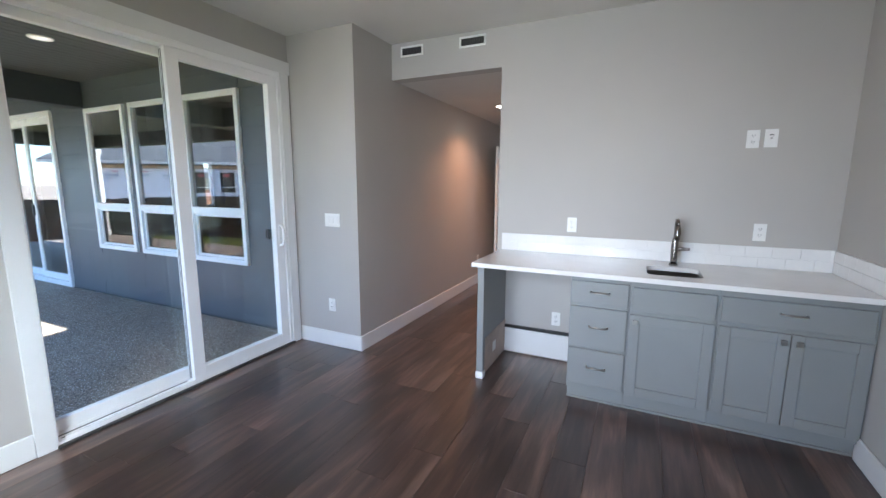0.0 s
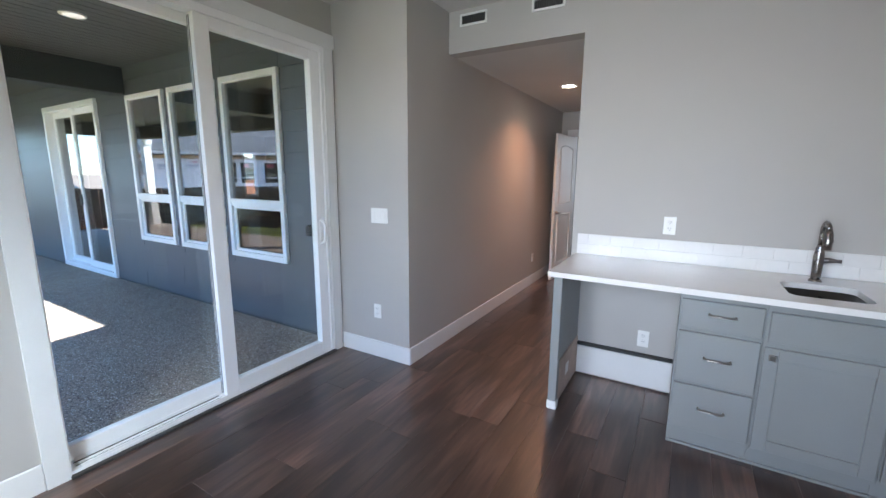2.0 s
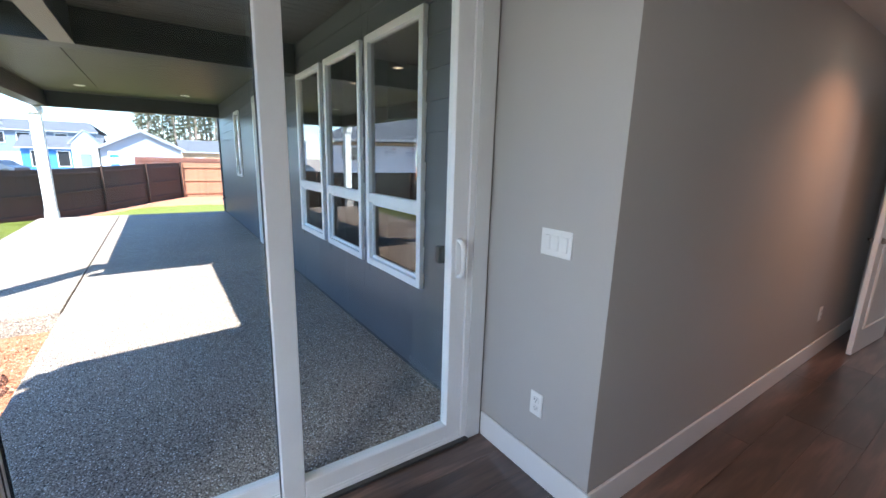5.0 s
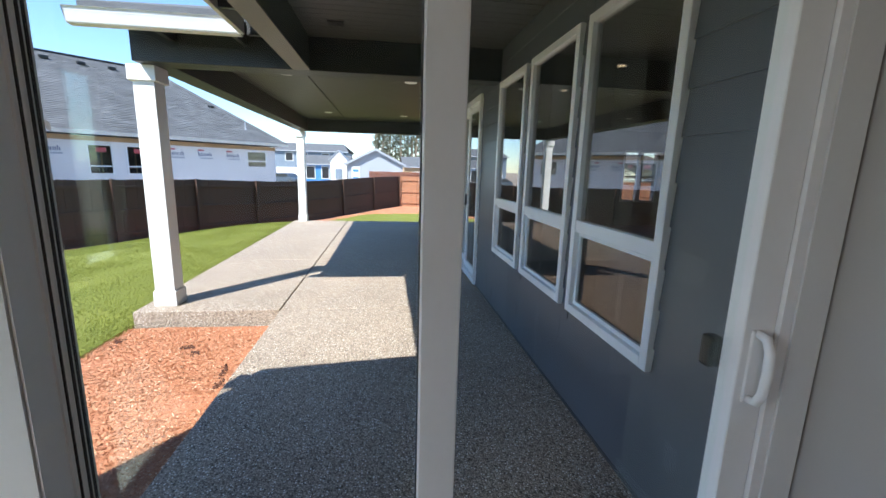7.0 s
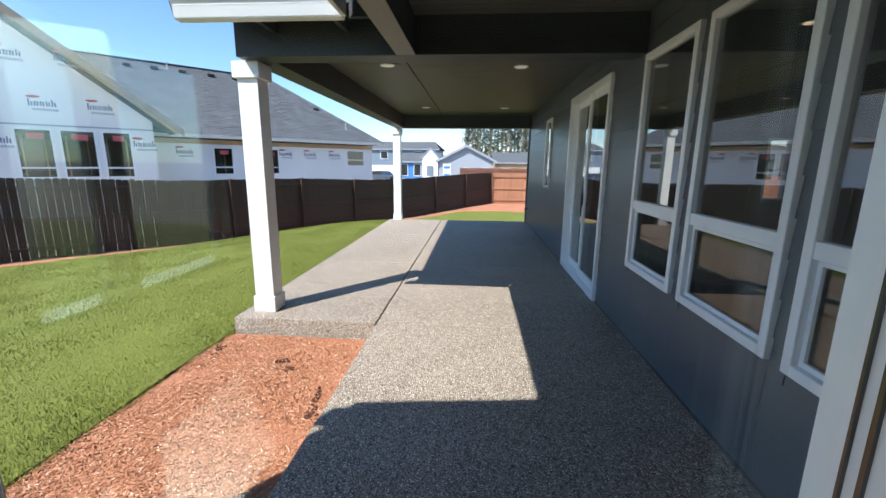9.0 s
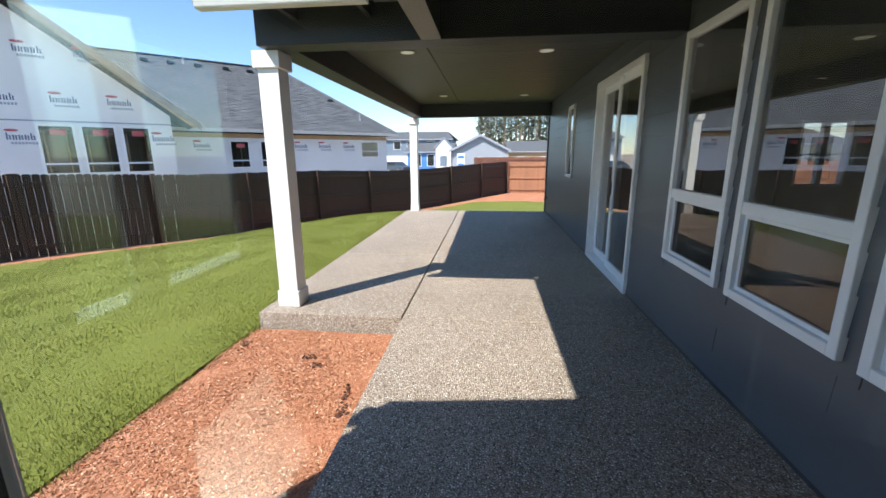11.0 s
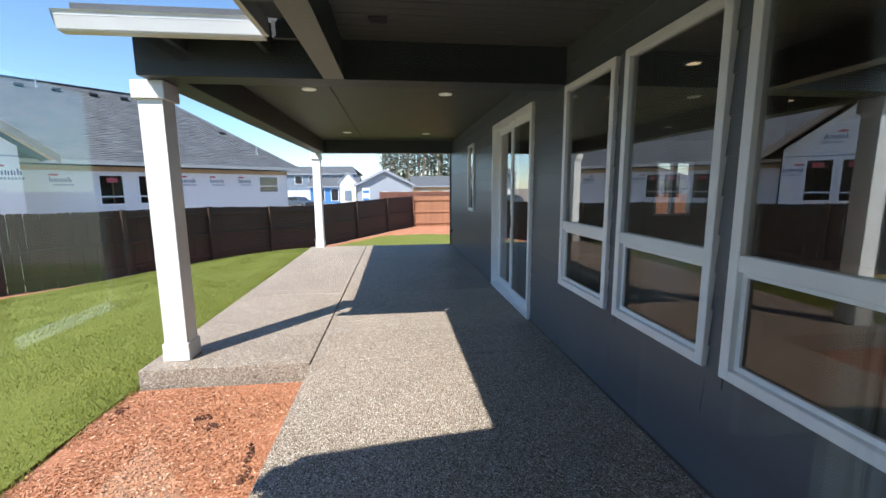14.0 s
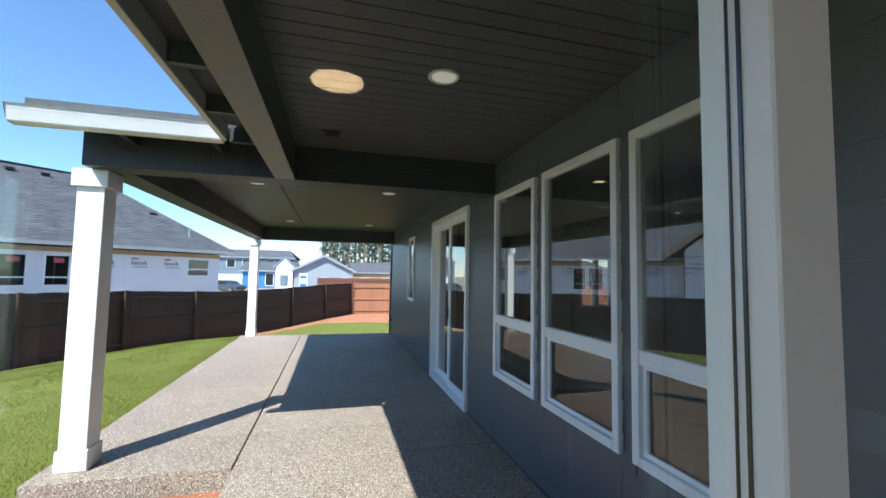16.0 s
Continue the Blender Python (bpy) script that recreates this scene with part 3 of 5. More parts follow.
sd = structure("door_2", bmesh.new(), VINYL, "white vinyl sliding patio door in charcoal siding, closed")
x0, x1, z0, z1 = SL
part("door_frame", boxes((x0, x0 + 0.06, WIN_Y, 2.60, z0, z1), (x1 - 0.06, x1, WIN_Y, 2.60, z0, z1), (x0 + 0.06, x1 - 0.06, WIN_Y, 2.60, z1 - 0.07, z1), (x0 + 0.06, x1 - 0.06, WIN_Y, 2.60, z0, z0 + 0.06)), VINYL, sd)
mid = (x0 + x1) / 2
for nm, a, b, y in (("fixed_panel", x0 + 0.06, mid + 0.04, 2.535), ("sliding_panel", mid - 0.04, x1 - 0.06, 2.485)):
    p = part(nm, bevelled(boxes((a, a + 0.07, y, y + 0.04, z0 + 0.06, z1 - 0.07), (b - 0.07, b, y, y + 0.04, z0 + 0.06, z1 - 0.07), (a + 0.07, b - 0.07, y, y + 0.04, z0 + 0.06, z0 + 0.15), (a + 0.07, b - 0.07, y, y + 0.04, z1 - 0.15, z1 - 0.07)), 0.003), VINYL, sd)
    g = part("pane", boxes((a + 0.07, b - 0.07, y + 0.015, y + 0.021, z0 + 0.15, z1 - 0.15)), GLASS, p)
    g.visible_shadow = False
part("outside_pull", rbox(mid - 0.02, mid + 0.01, 2.455, 2.484, 1.0, 1.16, 0.005), BLACK, sd)

gw = structure("window_5", boxes((-13.06, -12.92, 8.2, 8.25, 0.7, 2.2), (-13.06, -12.92, 9.25, 9.3, 0.7, 2.2), (-13.06, -12.92, 8.25, 9.25, 2.15, 2.2), (-13.06, -12.92, 8.25, 9.25, 0.7, 0.75), (-13.06, -12.92, 8.70, 8.82, 0.75, 2.15), (-13.03, -12.95, 8.25, 8.70, 1.42, 1.46), (-13.03, -12.95, 8.82, 9.25, 1.42, 1.46)), VINYL, "white window at the far side of the great room")

# south windows of the bar room
for i, (a, b) in enumerate(SOUTH_WINS):
    w = structure("window_%d" % (6 + i), bmesh.new(), VINYL, "tall white vinyl window in the bar room")
    ys = YS - 0.159
    part("window_frame", boxes((a, a + 0.05, ys, ys + 0.045, 0.70, 2.22), (b - 0.05, b, ys, ys + 0.045, 0.70, 2.22), (a + 0.05, b - 0.05, ys, ys + 0.045, 2.17, 2.22), (a + 0.05, b - 0.05, ys, ys + 0.045, 0.70, 0.712)), VINYL, w)
    part("window_sill", rbox(a + 0.001, b - 0.001, YS - 0.112, YS + 0.012, 0.680, 0.708, 0.004), TRIM, w)
    g = part("pane", boxes((a + 0.05, b - 0.05, ys + 0.03, ys + 0.036, 0.712, 2.17)), DOORGLASS, w)
    g.visible_shadow = False

# ---- covered patio ----
BX0, BX1, BZ = -5.91, -5.66, 2.382
structure("patio_ceiling", boxes((BX1, -2.445, 0.60, 2.49, 2.70, 2.76), (-12.65, BX0, -0.70, 2.49, 2.70, 2.76)), BEAM, "dark backing above the patio ceiling boards")
bm = bmesh.new()
for xa, xb, ya, yb in ((BX1, -2.445, 0.60, 2.462), (-12.65, BX0, -0.698, 0.265), (-12.65, BX0, 0.295, 2.462)):
    n = int(round((xb - xa) / 0.105))
    for k in range(n):
        w = (xb - xa) / n
        box(bm, xa + k * w + 0.004, xa + (k + 1) * w - 0.004, ya, yb, 2.683 - 0.0015 * random.random(), 2.699)
structure("patio_ceiling_boards", bm, SOFFIT, "dark grooved plank patio ceiling")
structure("trim", boxes((-12.65, BX0, 0.268, 0.292, 2.694, 2.70)), BEAM, "dark joint along the patio ceiling")
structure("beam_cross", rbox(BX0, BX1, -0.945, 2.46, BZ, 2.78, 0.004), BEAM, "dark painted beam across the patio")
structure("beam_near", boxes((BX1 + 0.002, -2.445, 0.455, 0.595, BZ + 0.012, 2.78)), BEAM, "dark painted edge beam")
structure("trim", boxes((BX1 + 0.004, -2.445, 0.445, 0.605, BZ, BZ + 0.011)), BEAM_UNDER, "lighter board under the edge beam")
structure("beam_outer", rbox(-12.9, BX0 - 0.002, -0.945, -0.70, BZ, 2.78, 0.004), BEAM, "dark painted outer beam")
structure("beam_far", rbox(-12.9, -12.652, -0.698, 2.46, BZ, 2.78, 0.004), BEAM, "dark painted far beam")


def patio_post(x, y):
    p = thing("patio_post", "white square boxed post on the patio edge", "post", "patio posts", "", (x, y, SLAB_Z))
    part("shaft", rbox(-0.095, 0.095, -0.095, 0.095, 0.15, 2.23, 0.004), TRIM, p)
    part("plinth", rbox(-0.110, 0.110, -0.110, 0.110, 0.0, 0.16, 0.005), TRIM, p)
    part("capital", rbox(-0.125, 0.125, -0.125, 0.125, 2.215, BZ - SLAB_Z, 0.005), TRIM, p)
    return p


p1 = patio_post(-5.92, -0.95)
copy_thing(p1, pose(-12.97, -0.94, SLAB_Z))


def gutter(name, a, b, z, out):
    """A gutter with a stepped face from a to b; out: the way that it faces."""
    a, b, out = Vector((*a, 0)), Vector((*b, 0)), Vector((*out, 0))
    prof = [(0.0, 0.0), (-0.012, -0.004), (-0.016, -0.03), (-0.03, -0.05), (-0.034, -0.085), (-0.05, -0.115), (-0.12, -0.118), (-0.12, 0.0), (-0.11, 0.0), (-0.11, -0.108), (-0.04, -0.106), (-0.012, -0.012)]
    bm = bmesh.new()
    rows = [[bm.verts.new(e + out * o + Vector((0, 0, z + h))) for o, h in prof] for e in (a, b)]
    n = len(prof)
    for k in range(n):
        bm.faces.new((rows[0][k], rows[0][(k + 1) % n], rows[1][(k + 1) % n], rows[1][k]))
    bm.faces.new(rows[0])
    bm.faces.new(list(reversed(rows[1])))
    structure(name, bm, TRIM, "white stepped rain gutter along the roof edge")


EZ = 2.665
gutter("gutter", (-5.21, 0.12), (-5.21, -1.17), EZ, (1, 0))
structure("trim", rbox(-5.25, -2.62, 0.12, 0.158, 2.548, 2.668, 0.003), FASCIA, "pale fascia board along the open eave")
gutter("gutter", (-2.50, 0.0), (-2.50, -1.21), EZ, (-1, 0))

bm = bmesh.new()
for x in np.arange(-5.35, -2.6, 0.61):
    box(bm, x, x + 0.04, 0.158, 0.452, 2.565, 2.675)
for y in np.arange(-0.6, 0.4, 0.61):
    box(bm, -5.72, -5.33, y, y + 0.04, 2.56, 2.66)
structure("rafter_tails", bm, BEAM, "dark rafter tails under the open eave")
bm = bmesh.new()


def slope(bm, corners, th=0.08):
    lo = [bm.verts.new(c) for c in corners]
    hi = [bm.verts.new((c[0], c[1], c[2] + th)) for c in corners]
    n = len(corners)
    bm.faces.new(list(reversed(lo)))
    bm.faces.new(hi)
    for k in range(n):
        bm.faces.new((lo[k], lo[(k + 1) % n], hi[(k + 1) % n], hi[k]))


slope(bm, [(-5.24, 0.125, 2.67), (-2.60, 0.125, 2.67), (-2.60, 2.6, 3.45), (-7.7, 2.6, 3.45)])
slope(bm, [(-5.32, -1.12, 2.665), (-5.32, 0.23, 2.665), (-7.69, 2.6, 3.45), (-7.69, -1.12, 3.45)])
slope(bm, [(-13.3, -0.95, 3.45), (-7.69, -0.95, 3.45), (-7.69, 2.6, 3.45), (-13.3, 2.6, 3.45)])
slope(bm, [(-13.3, 2.6, 3.45), (2.1, 2.6, 3.45), (2.1, 11.5, 3.45), (-13.3, 11.5, 3.45)])
slope(bm, [(-2.51, -1.13, 2.67), (2.1, -1.13, 2.67), (2.1, 2.6, 3.45), (-2.51, 2.6, 3.45)])
structure("house_roof", bm, SHINGLE, "grey shingled roof over patio and house")
bm = bmesh.new()
side = [(-5.75, 2.785), (-7.69, 3.44), (-13.2, 3.44), (-13.2, 2.785)]
rows = [[bm.verts.new((x, y, z)) for x, z in side] for y in (-0.94, -0.86)]
bm.faces.new(rows[0])
bm.faces.new(rows[1][::-1])
for k in range(4):
    bm.faces.new((rows[0][k], rows[0][(k + 1) % 4], rows[1][(k + 1) % 4], rows[1][k]))
structure("patio_gable", bm, SIDING, "charcoal siding above the outer patio beam")
structure("room_soffit", boxes((-2.50, -2.42, -1.12, 0.23, 2.60, 2.64), (-2.42, 2.1, -1.12, -1.0, 2.60, 2.64)), TRIM, "white soffit under the eave")
structure("outer_shell", boxes((1.89, 2.0, -1.0, 11.4, -0.3, 3.4), (-13.2, 2.1, 11.35, 11.45, -0.3, 3.4)), SIDING, "charcoal outer walls of the house")

# slabs of the patio
def slab(x0, x1, y0, y1):
    bm = rbox(x0 + 0.008, x1 - 0.008, y0 + 0.008, y1 - 0.008, -0.25, SLAB_Z, 0.003)
    return part("slab", bm, AGG, patio)


patio = structure("patio", boxes((-13.0, -2.47, 0.25, 2.49, -0.28, SLAB_Z - 0.05), (-13.0, -5.67, -1.15, 0.24, -0.28, SLAB_Z - 0.05)), ASPHALT, "exposed aggregate concrete patio")
for xa, xb in ((-5.65, -2.44), (-8.06, -5.65), (-10.6, -8.06), (-13.02, -10.6)):
    slab(xa, xb, 0.225, 2.49)
for xa, xb in ((-8.06, -5.63), (-10.6, -8.06), (-13.02, -10.6)):
    slab(xa, xb, -1.18, 0.225)


# ---- ground ----
def smooth(t):
    t = max(0.0, min(1.0, t))
    return t * t * (3 - 2 * t)


def ground_z(x, y):
    d = math.hypot(max(0, -13.0 - x), max(0, -1.2 - y))
    drop = 0.5 + 0.3 * smooth((-x - 9) / 7) - 0.2 * smooth((-x - 20) / 6)
    return -0.13 - drop * smooth(d / 6.5)


bm = bmesh.new()
xs = [-600, -200, -80, -50, -38] + list(np.arange(-30, 6.1, 0.75)) + [12, 40, 200, 600]
ys_ = [-600, -200, -80, -50, -36, -28] + list(np.arange(-22, 14.1, 0.75)) + [20, 40, 80, 200, 600]
grid = [[bm.verts.new((x, y, ground_z(x, y) - 0.04)) for x in xs] for y in ys_]
for r0, r1 in zip(grid, grid[1:]):
    for k in range(len(xs) - 1):
        bm.faces.new((r0[k], r0[k + 1], r1[k + 1], r1[k]))
structure("ground", bm, FARSOIL, "bare earth around the houses", True)

# first run past x -1.5 is unseen, added to darken the door glass reflection
FENCE = [(10.5, -20.77), (-9.75, -8.84), (-18.3, -3.7), (-26.2, 2.0), (-26.2, 26.0)]


def fence_y(x):
    for (xa, ya), (xb, yb) in zip(FENCE, FENCE[1:4]):
        if xb <= x <= xa:
            return ya + (yb - ya) * (x - xa) / (xb - xa)
    return -20.77 if x > 10.5 else 2.0


def sheet(name, material, label, inside, dz, step=0.35, x0=-26.25, x1=10.5, y0=-21.5, y1=13.0):
    bm = bmesh.new()
    vs = {}

    def v(i, j):
        if (i, j) not in vs:
            x, y = x0 + i * step, y0 + j * step
            vs[i, j] = bm.verts.new((x, y, ground_z(x, y) + dz + 0.012 * noise.noise((x * 1.3, y * 1.3, dz * 50))))
        return vs[i, j]

    for i in range(int((x1 - x0) / step)):
        for j in range(int((y1 - y0) / step)):
            if inside(x0 + (i + 0.5) * step, y0 + (j + 0.5) * step):
                bm.faces.new((v(i, j), v(i + 1, j), v(i + 1, j + 1), v(i, j + 1)))
    return structure(name, bm, material, label, True)


def in_yard(x, y):
    return y > fence_y(x) + 0.05 and x > -26.1


def lawn_at(x, y):
    wob = 0.12 * noise.noise((x * 0.9, y * 0.9, 3.0)) + 0.06 * noise.noise((x * 4.5, y * 4.5, 8.0))
    if x > -13.2 and y > -1.22 + wob * 0.5:
        return False
    if x < -13.0 and (y > 6 + wob and x < -16) or x < -22.8 + wob * 3:
        return False
    return y > fence_y(x) + 0.85 + wob and x > -25


sheet("bark_ground", BARKSOIL, "orange bark dust beds", lambda x, y: in_yard(x, y) and not (-13 < x < -5.5 and y > -1.2) and not (x > -2.4 and y > -0.9) and not (x > -13.0 and y > 0.3), 0.0)
sheet("lawn", LAWNSOIL, "young green lawn", lawn_at, 0.02, 0.175)

# ---- wet bar ----
bar = thing("bar_cabinet", "grey painted drawer base cabinet with three drawers", "cabinet", "wet bar cabinets", "", (0.21, 2.40, 0))
FY = 0.0


def shaker(parent, name, x0, x1, z0, z1, panel=True):
    """A door or drawer front in cabinet space, proud of the face by 2 cm, with a recessed middle if panel."""
    if not panel:
        return part(name, rbox(x0, x1, FY - 0.020, FY - 0.001, z0, z1, 0.003), CABINET, parent)
    s = 0.058
    d = part(name, boxes((x0 + 0.002, x1 - 0.002, FY - 0.009, FY - 0.001, z0 + 0.002, z1 - 0.002)), CABINET, parent)
    for a in (x0, x1 - s):
        part("stile", rbox(a, a + s, FY - 0.021, FY - 0.0085, z0, z1, 0.002), CABINET, d)
    for b in (z0, z1 - s):
        part("rail", rbox(x0 + s, x1 - s, FY - 0.021, FY - 0.0085, b, b + s, 0.002), CABINET, d)
    return d


def pull(parent, x, z, half=0.055):
    y = FY - 0.020
    bm = tube([(x - half, y, z), (x - half, y - 0.022, z), (x - half * 0.7, y - 0.030, z), (x, y - 0.033, z), (x + half * 0.7, y - 0.030, z), (x + half, y - 0.022, z), (x + half, y, z)], [0.006, 0.006, 0.0055, 0.005, 0.0055, 0.006, 0.006], 8)
    part("handle", bm, STEEL, parent, "brushed nickel bar pull", True)


def knob(parent, x, z):
    bm = bevelled(boxes((x - 0.014, x + 0.014, FY - 0.046, FY - 0.032, z - 0.014, z + 0.014)), 0.003, 2)
    cyl(bm, (x, FY - 0.034, z), (x, FY - 0.019, z), 0.006, n=10)
    part("handle", bm, STEEL, parent, "square brushed nickel knob")


def carcass(parent, w):
    s = 0.018
    part("body", boxes((0, w, 0.0, 0.02, 0.10, 0.883), (0, s, 0.02, 0.622, 0.10, 0.883), (w - s, w, 0.02, 0.622, 0.10, 0.883), (s, w - s, 0.604, 0.622, 0.10, 0.883), (s, w - s, 0.02, 0.604, 0.10, 0.118)), CABINET, parent)
    part("toe_kick", boxes((0, w, 0.055, 0.07, 0.014, 0.10)), CABINET, parent)
    part("shoe_moulding", rbox(0, w, 0.040, 0.055, 0.0, 0.016, 0.004, 2), CABINET, parent)


carcass(bar, 0.362)
for z0, z1 in ((0.700, 0.850), (0.407, 0.678), (0.136, 0.388)):
    pull(shaker(bar, "drawer", 0.006, 0.352, z0, z1, False), 0.185, (z0 + z1) / 2 + 0.01)
sinkcab = thing("sink_cabinet", "grey painted sink base cabinet with one shaker door", "cabinet", "wet bar cabinets", "", (0.573, 2.40, 0))
carcass(sinkcab, 0.470)
shaker(sinkcab, "false_front", 0.012, 0.455, 0.69, 0.84, False)
knob(shaker(sinkcab, "door", 0.004, 0.458, 0.128, 0.664), 0.035, 0.622)
paircab = thing("base_cabinet", "grey painted base cabinet with a drawer and two shaker doors", "cabinet", "wet bar cabinets", "", (1.044, 2.40, 0))
carcass(paircab, 0.688)
pull(shaker(paircab, "drawer", 0.008, 0.672, 0.69, 0.84, False), 0.335, 0.775)
knob(shaker(paircab, "door", 0.004, 0.337, 0.128, 0.664), 0.305, 0.618)
knob(shaker(paircab, "door", 0.341, 0.676, 0.128, 0.664), 0.373, 0.618)

# desk end panel with its front leg
endp = thing("desk_support", "grey painted end panel and leg carrying the countertop", "panel", "", "", (-0.45, 2.42, 0))
part("leg", rbox(-0.012, 0.040, 0.0, 0.045, 0.055, 0.884, 0.003), CABINET, endp)
part("foot", rbox(-0.016, 0.044, -0.006, 0.050, 0.0, 0.055, 0.004), TRIM, endp, "white foot block")
part("side_panel", boxes((0.0, 0.022, 0.045, 0.608, 0.0, 0.884)), CABINET, endp)
part("kick_board", boxes((0.022, 0.030, 0.060, 0.606, 0.012, 0.29)), RAWBOARD, endp, "raw unpainted board on the inner side")
part("label_sticker", boxes((0.030, 0.031, 0.26, 0.34, 0.12, 0.20)), PLATE, endp)

# countertop with the sink hole
cx0, cx1, cy0, cy1 = -0.478, XE - 0.001, 2.335, YN - 0.001
hx0, hx1, hy0, hy1, cr = 0.655, 0.965, 2.47, 2.79, 0.05
bm = bmesh.new()
hole = []
for qx, qy, a0 in ((hx1 - cr, hy1 - cr, 0), (hx0 + cr, hy1 - cr, 90), (hx0 + cr, hy0 + cr, 180), (hx1 - cr, hy0 + cr, 270)):
    hole += [(qx + cr * math.cos(radians(a0 + k * 15)), qy + cr * math.sin(radians(a0 + k * 15))) for k in range(7)]
outer = [(cx1, cy1), (cx0, cy1), (cx0, cy0), (cx1, cy0)]
for z, flip in ((0.914, False), (0.884, True)):
    hv = [bm.verts.new((x, y, z)) for x, y in hole]
    ov = [bm.verts.new((x, y, z)) for x, y in outer]
    for k in range(4):
        seg = hv[k * 7:(k + 1) * 7]
        bm.faces.new([ov[k]] + seg[::-1])
        nxt = hv[((k + 1) * 7) % 28]
        bm.faces.new([ov[k], ov[(k + 1) % 4], nxt, seg[-1]][::-1])
    if z == 0.914:
        top_h, top_o = hv, ov
    else:
        for k in range(28):
            bm.faces.new((top_h[k], top_h[(k + 1) % 28], hv[(k + 1) % 28], hv[k]))
        for k in range(4):
            bm.faces.new((top_o[k], top_o[(k + 1) % 4], ov[(k + 1) % 4], ov[k]))
tagged(part("countertop", bm, QUARTZ, None, "white quartz countertop of the wet bar"), "", "countertop")

sink = thing("sink", "small undermount stainless steel bar sink", "sink", "", "", (0.81, 2.63, 0.884))
bm = bmesh.new()
rings = []
for z, g in ((-0.002, 0.012), (-0.002, -0.002), (-0.15, -0.012), (-0.17, -0.05)):
    rings.append([bm.verts.new(((x - 0.81) * (1 + g / 0.155), (y - 2.63) * (1 + g / 0.16), z)) for x, y in hole])
for r0, r1 in zip(rings, rings[1:]):
    for k in range(28):
        bm.faces.new((r0[k], r0[(k + 1) % 28], r1[(k + 1) % 28], r1[k]))
bm.faces.new(rings[-1])
part("bowl", bm, SINKSTEEL, sink, "", True)
part("drain", rod((0, 0, -0.170), (0, 0, -0.164), 0.04, 0.038, 20), STEEL, sink)

fau = thing("faucet", "brushed nickel pull-down bar faucet with a side lever", "faucet", "", "", (0.825, 2.885, 0.914))
part("base", rod((0, 0, 0), (0, 0, 0.012), 0.030, 0.026, 24), GUNMETAL, fau, "", True)
part("body", tube([(0, 0, 0.010), (0, 0, 0.05), (0, 0, 0.10), (0, 0, 0.15), (0, 0, 0.19), (0, 0, 0.20)], [0.020, 0.022, 0.024, 0.022, 0.017, 0.015], 18), GUNMETAL, fau, "", True)
arc = [(0, 0, 0.195), (0, 0, 0.235)] + [(0, -0.055 + 0.055 * math.cos(a), 0.265 + 0.055 * math.sin(a)) for a in np.linspace(0, math.pi * 0.86, 9)]
part("spout", tube(arc, 0.013, 14), GUNMETAL, fau, "", True)
e0 = Vector(arc[-1])
part("spray_head", tube([e0, e0 + Vector((0, -0.004, -0.02)), e0 + Vector((0, -0.012, -0.06)), e0 + Vector((0, -0.018, -0.10))], [0.014, 0.019, 0.021, 0.017], 16), GUNMETAL, fau, "", True)
part("lever", tube([(0.02, 0, 0.115), (0.045, 0, 0.118), (0.075, -0.004, 0.118), (0.092, -0.006, 0.118)], [0.016, 0.014, 0.009, 0.011], 12), GUNMETAL, fau, "", True)

tagged(part("wall_rail", rbox(-0.42, 0.208, 3.002, YN - 0.001, 0.228, 0.252, 0.003), BLACK, None, "black metal rail fixed under the desk"), "", "rail")
tagged(part("kick_panel", rbox(-0.42, 0.208, 3.012, YN - 0.001, 0.012, 0.222, 0.002), TRIM, None, "white panel on the wall under the desk"), "", "panel")


# ---- plates, vents ----
def outlet(name, m, kind="duplex", label="white duplex wall outlet"):
    """Built facing -y, then placed."""
    w = 0.081 if kind == "switch" else 0.036
    o = thing(name, label, "outlet" if kind != "switch" else "light switch", "wall plates")
    o.matrix_basis = m
    part("plate", bevelled(boxes((-w, w, -0.006, 0.0, -0.058, 0.058)), 0.003, 2), PLATE, o)
    if kind == "duplex":
        for dz in (-0.021, 0.021):
            f = part("socket", bevelled(boxes((-0.016, 0.016, -0.0085, -0.005, dz - 0.014, dz + 0.014)), 0.003), PLATE, o)
            part("slots", boxes((-0.008, -0.0055, -0.0095, -0.008, dz - 0.002, dz + 0.008), (0.0055, 0.008, -0.0095, -0.008, dz - 0.002, dz + 0.008), (-0.002, 0.002, -0.0095, -0.008, dz - 0.010, dz - 0.006)), SLOT, f)
    elif kind == "switch":
        for dx in (-0.046, 0.0, 0.046):
            part("rocker", bevelled(boxes((dx - 0.016, dx + 0.016, -0.010, -0.005, -0.033, 0.033)), 0.003), PLATE, o)
    else:
        part("jack", rod((0, -0.014, 0.0), (0, -0.005, 0.0), 0.006, n=10), STEEL, o)
        part("slot", boxes((-0.011, 0.011, -0.0075, -0.006, 0.018, 0.024)), SLOT, o)
    return o


outlet("wall_outlet", pose(1.228, YN, 1.770))
outlet("media_plate", pose(1.325, YN, 1.772), "media", "white low-voltage media wall plate")
for x, z in ((0.105, 1.153), (1.325, 1.156), (0.015, 0.356)):
    outlet("wall_outlet", pose(x, YN, z))
outlet("light_switch", pose(-1.835, 2.455, 1.156), "switch", "white triple rocker light switch plate")
outlet("wall_outlet", pose(-1.872, 2.455, 0.386))
outlet("wall_outlet", pose(HALL_X0, 5.35, 0.37, 0, 0, 90))


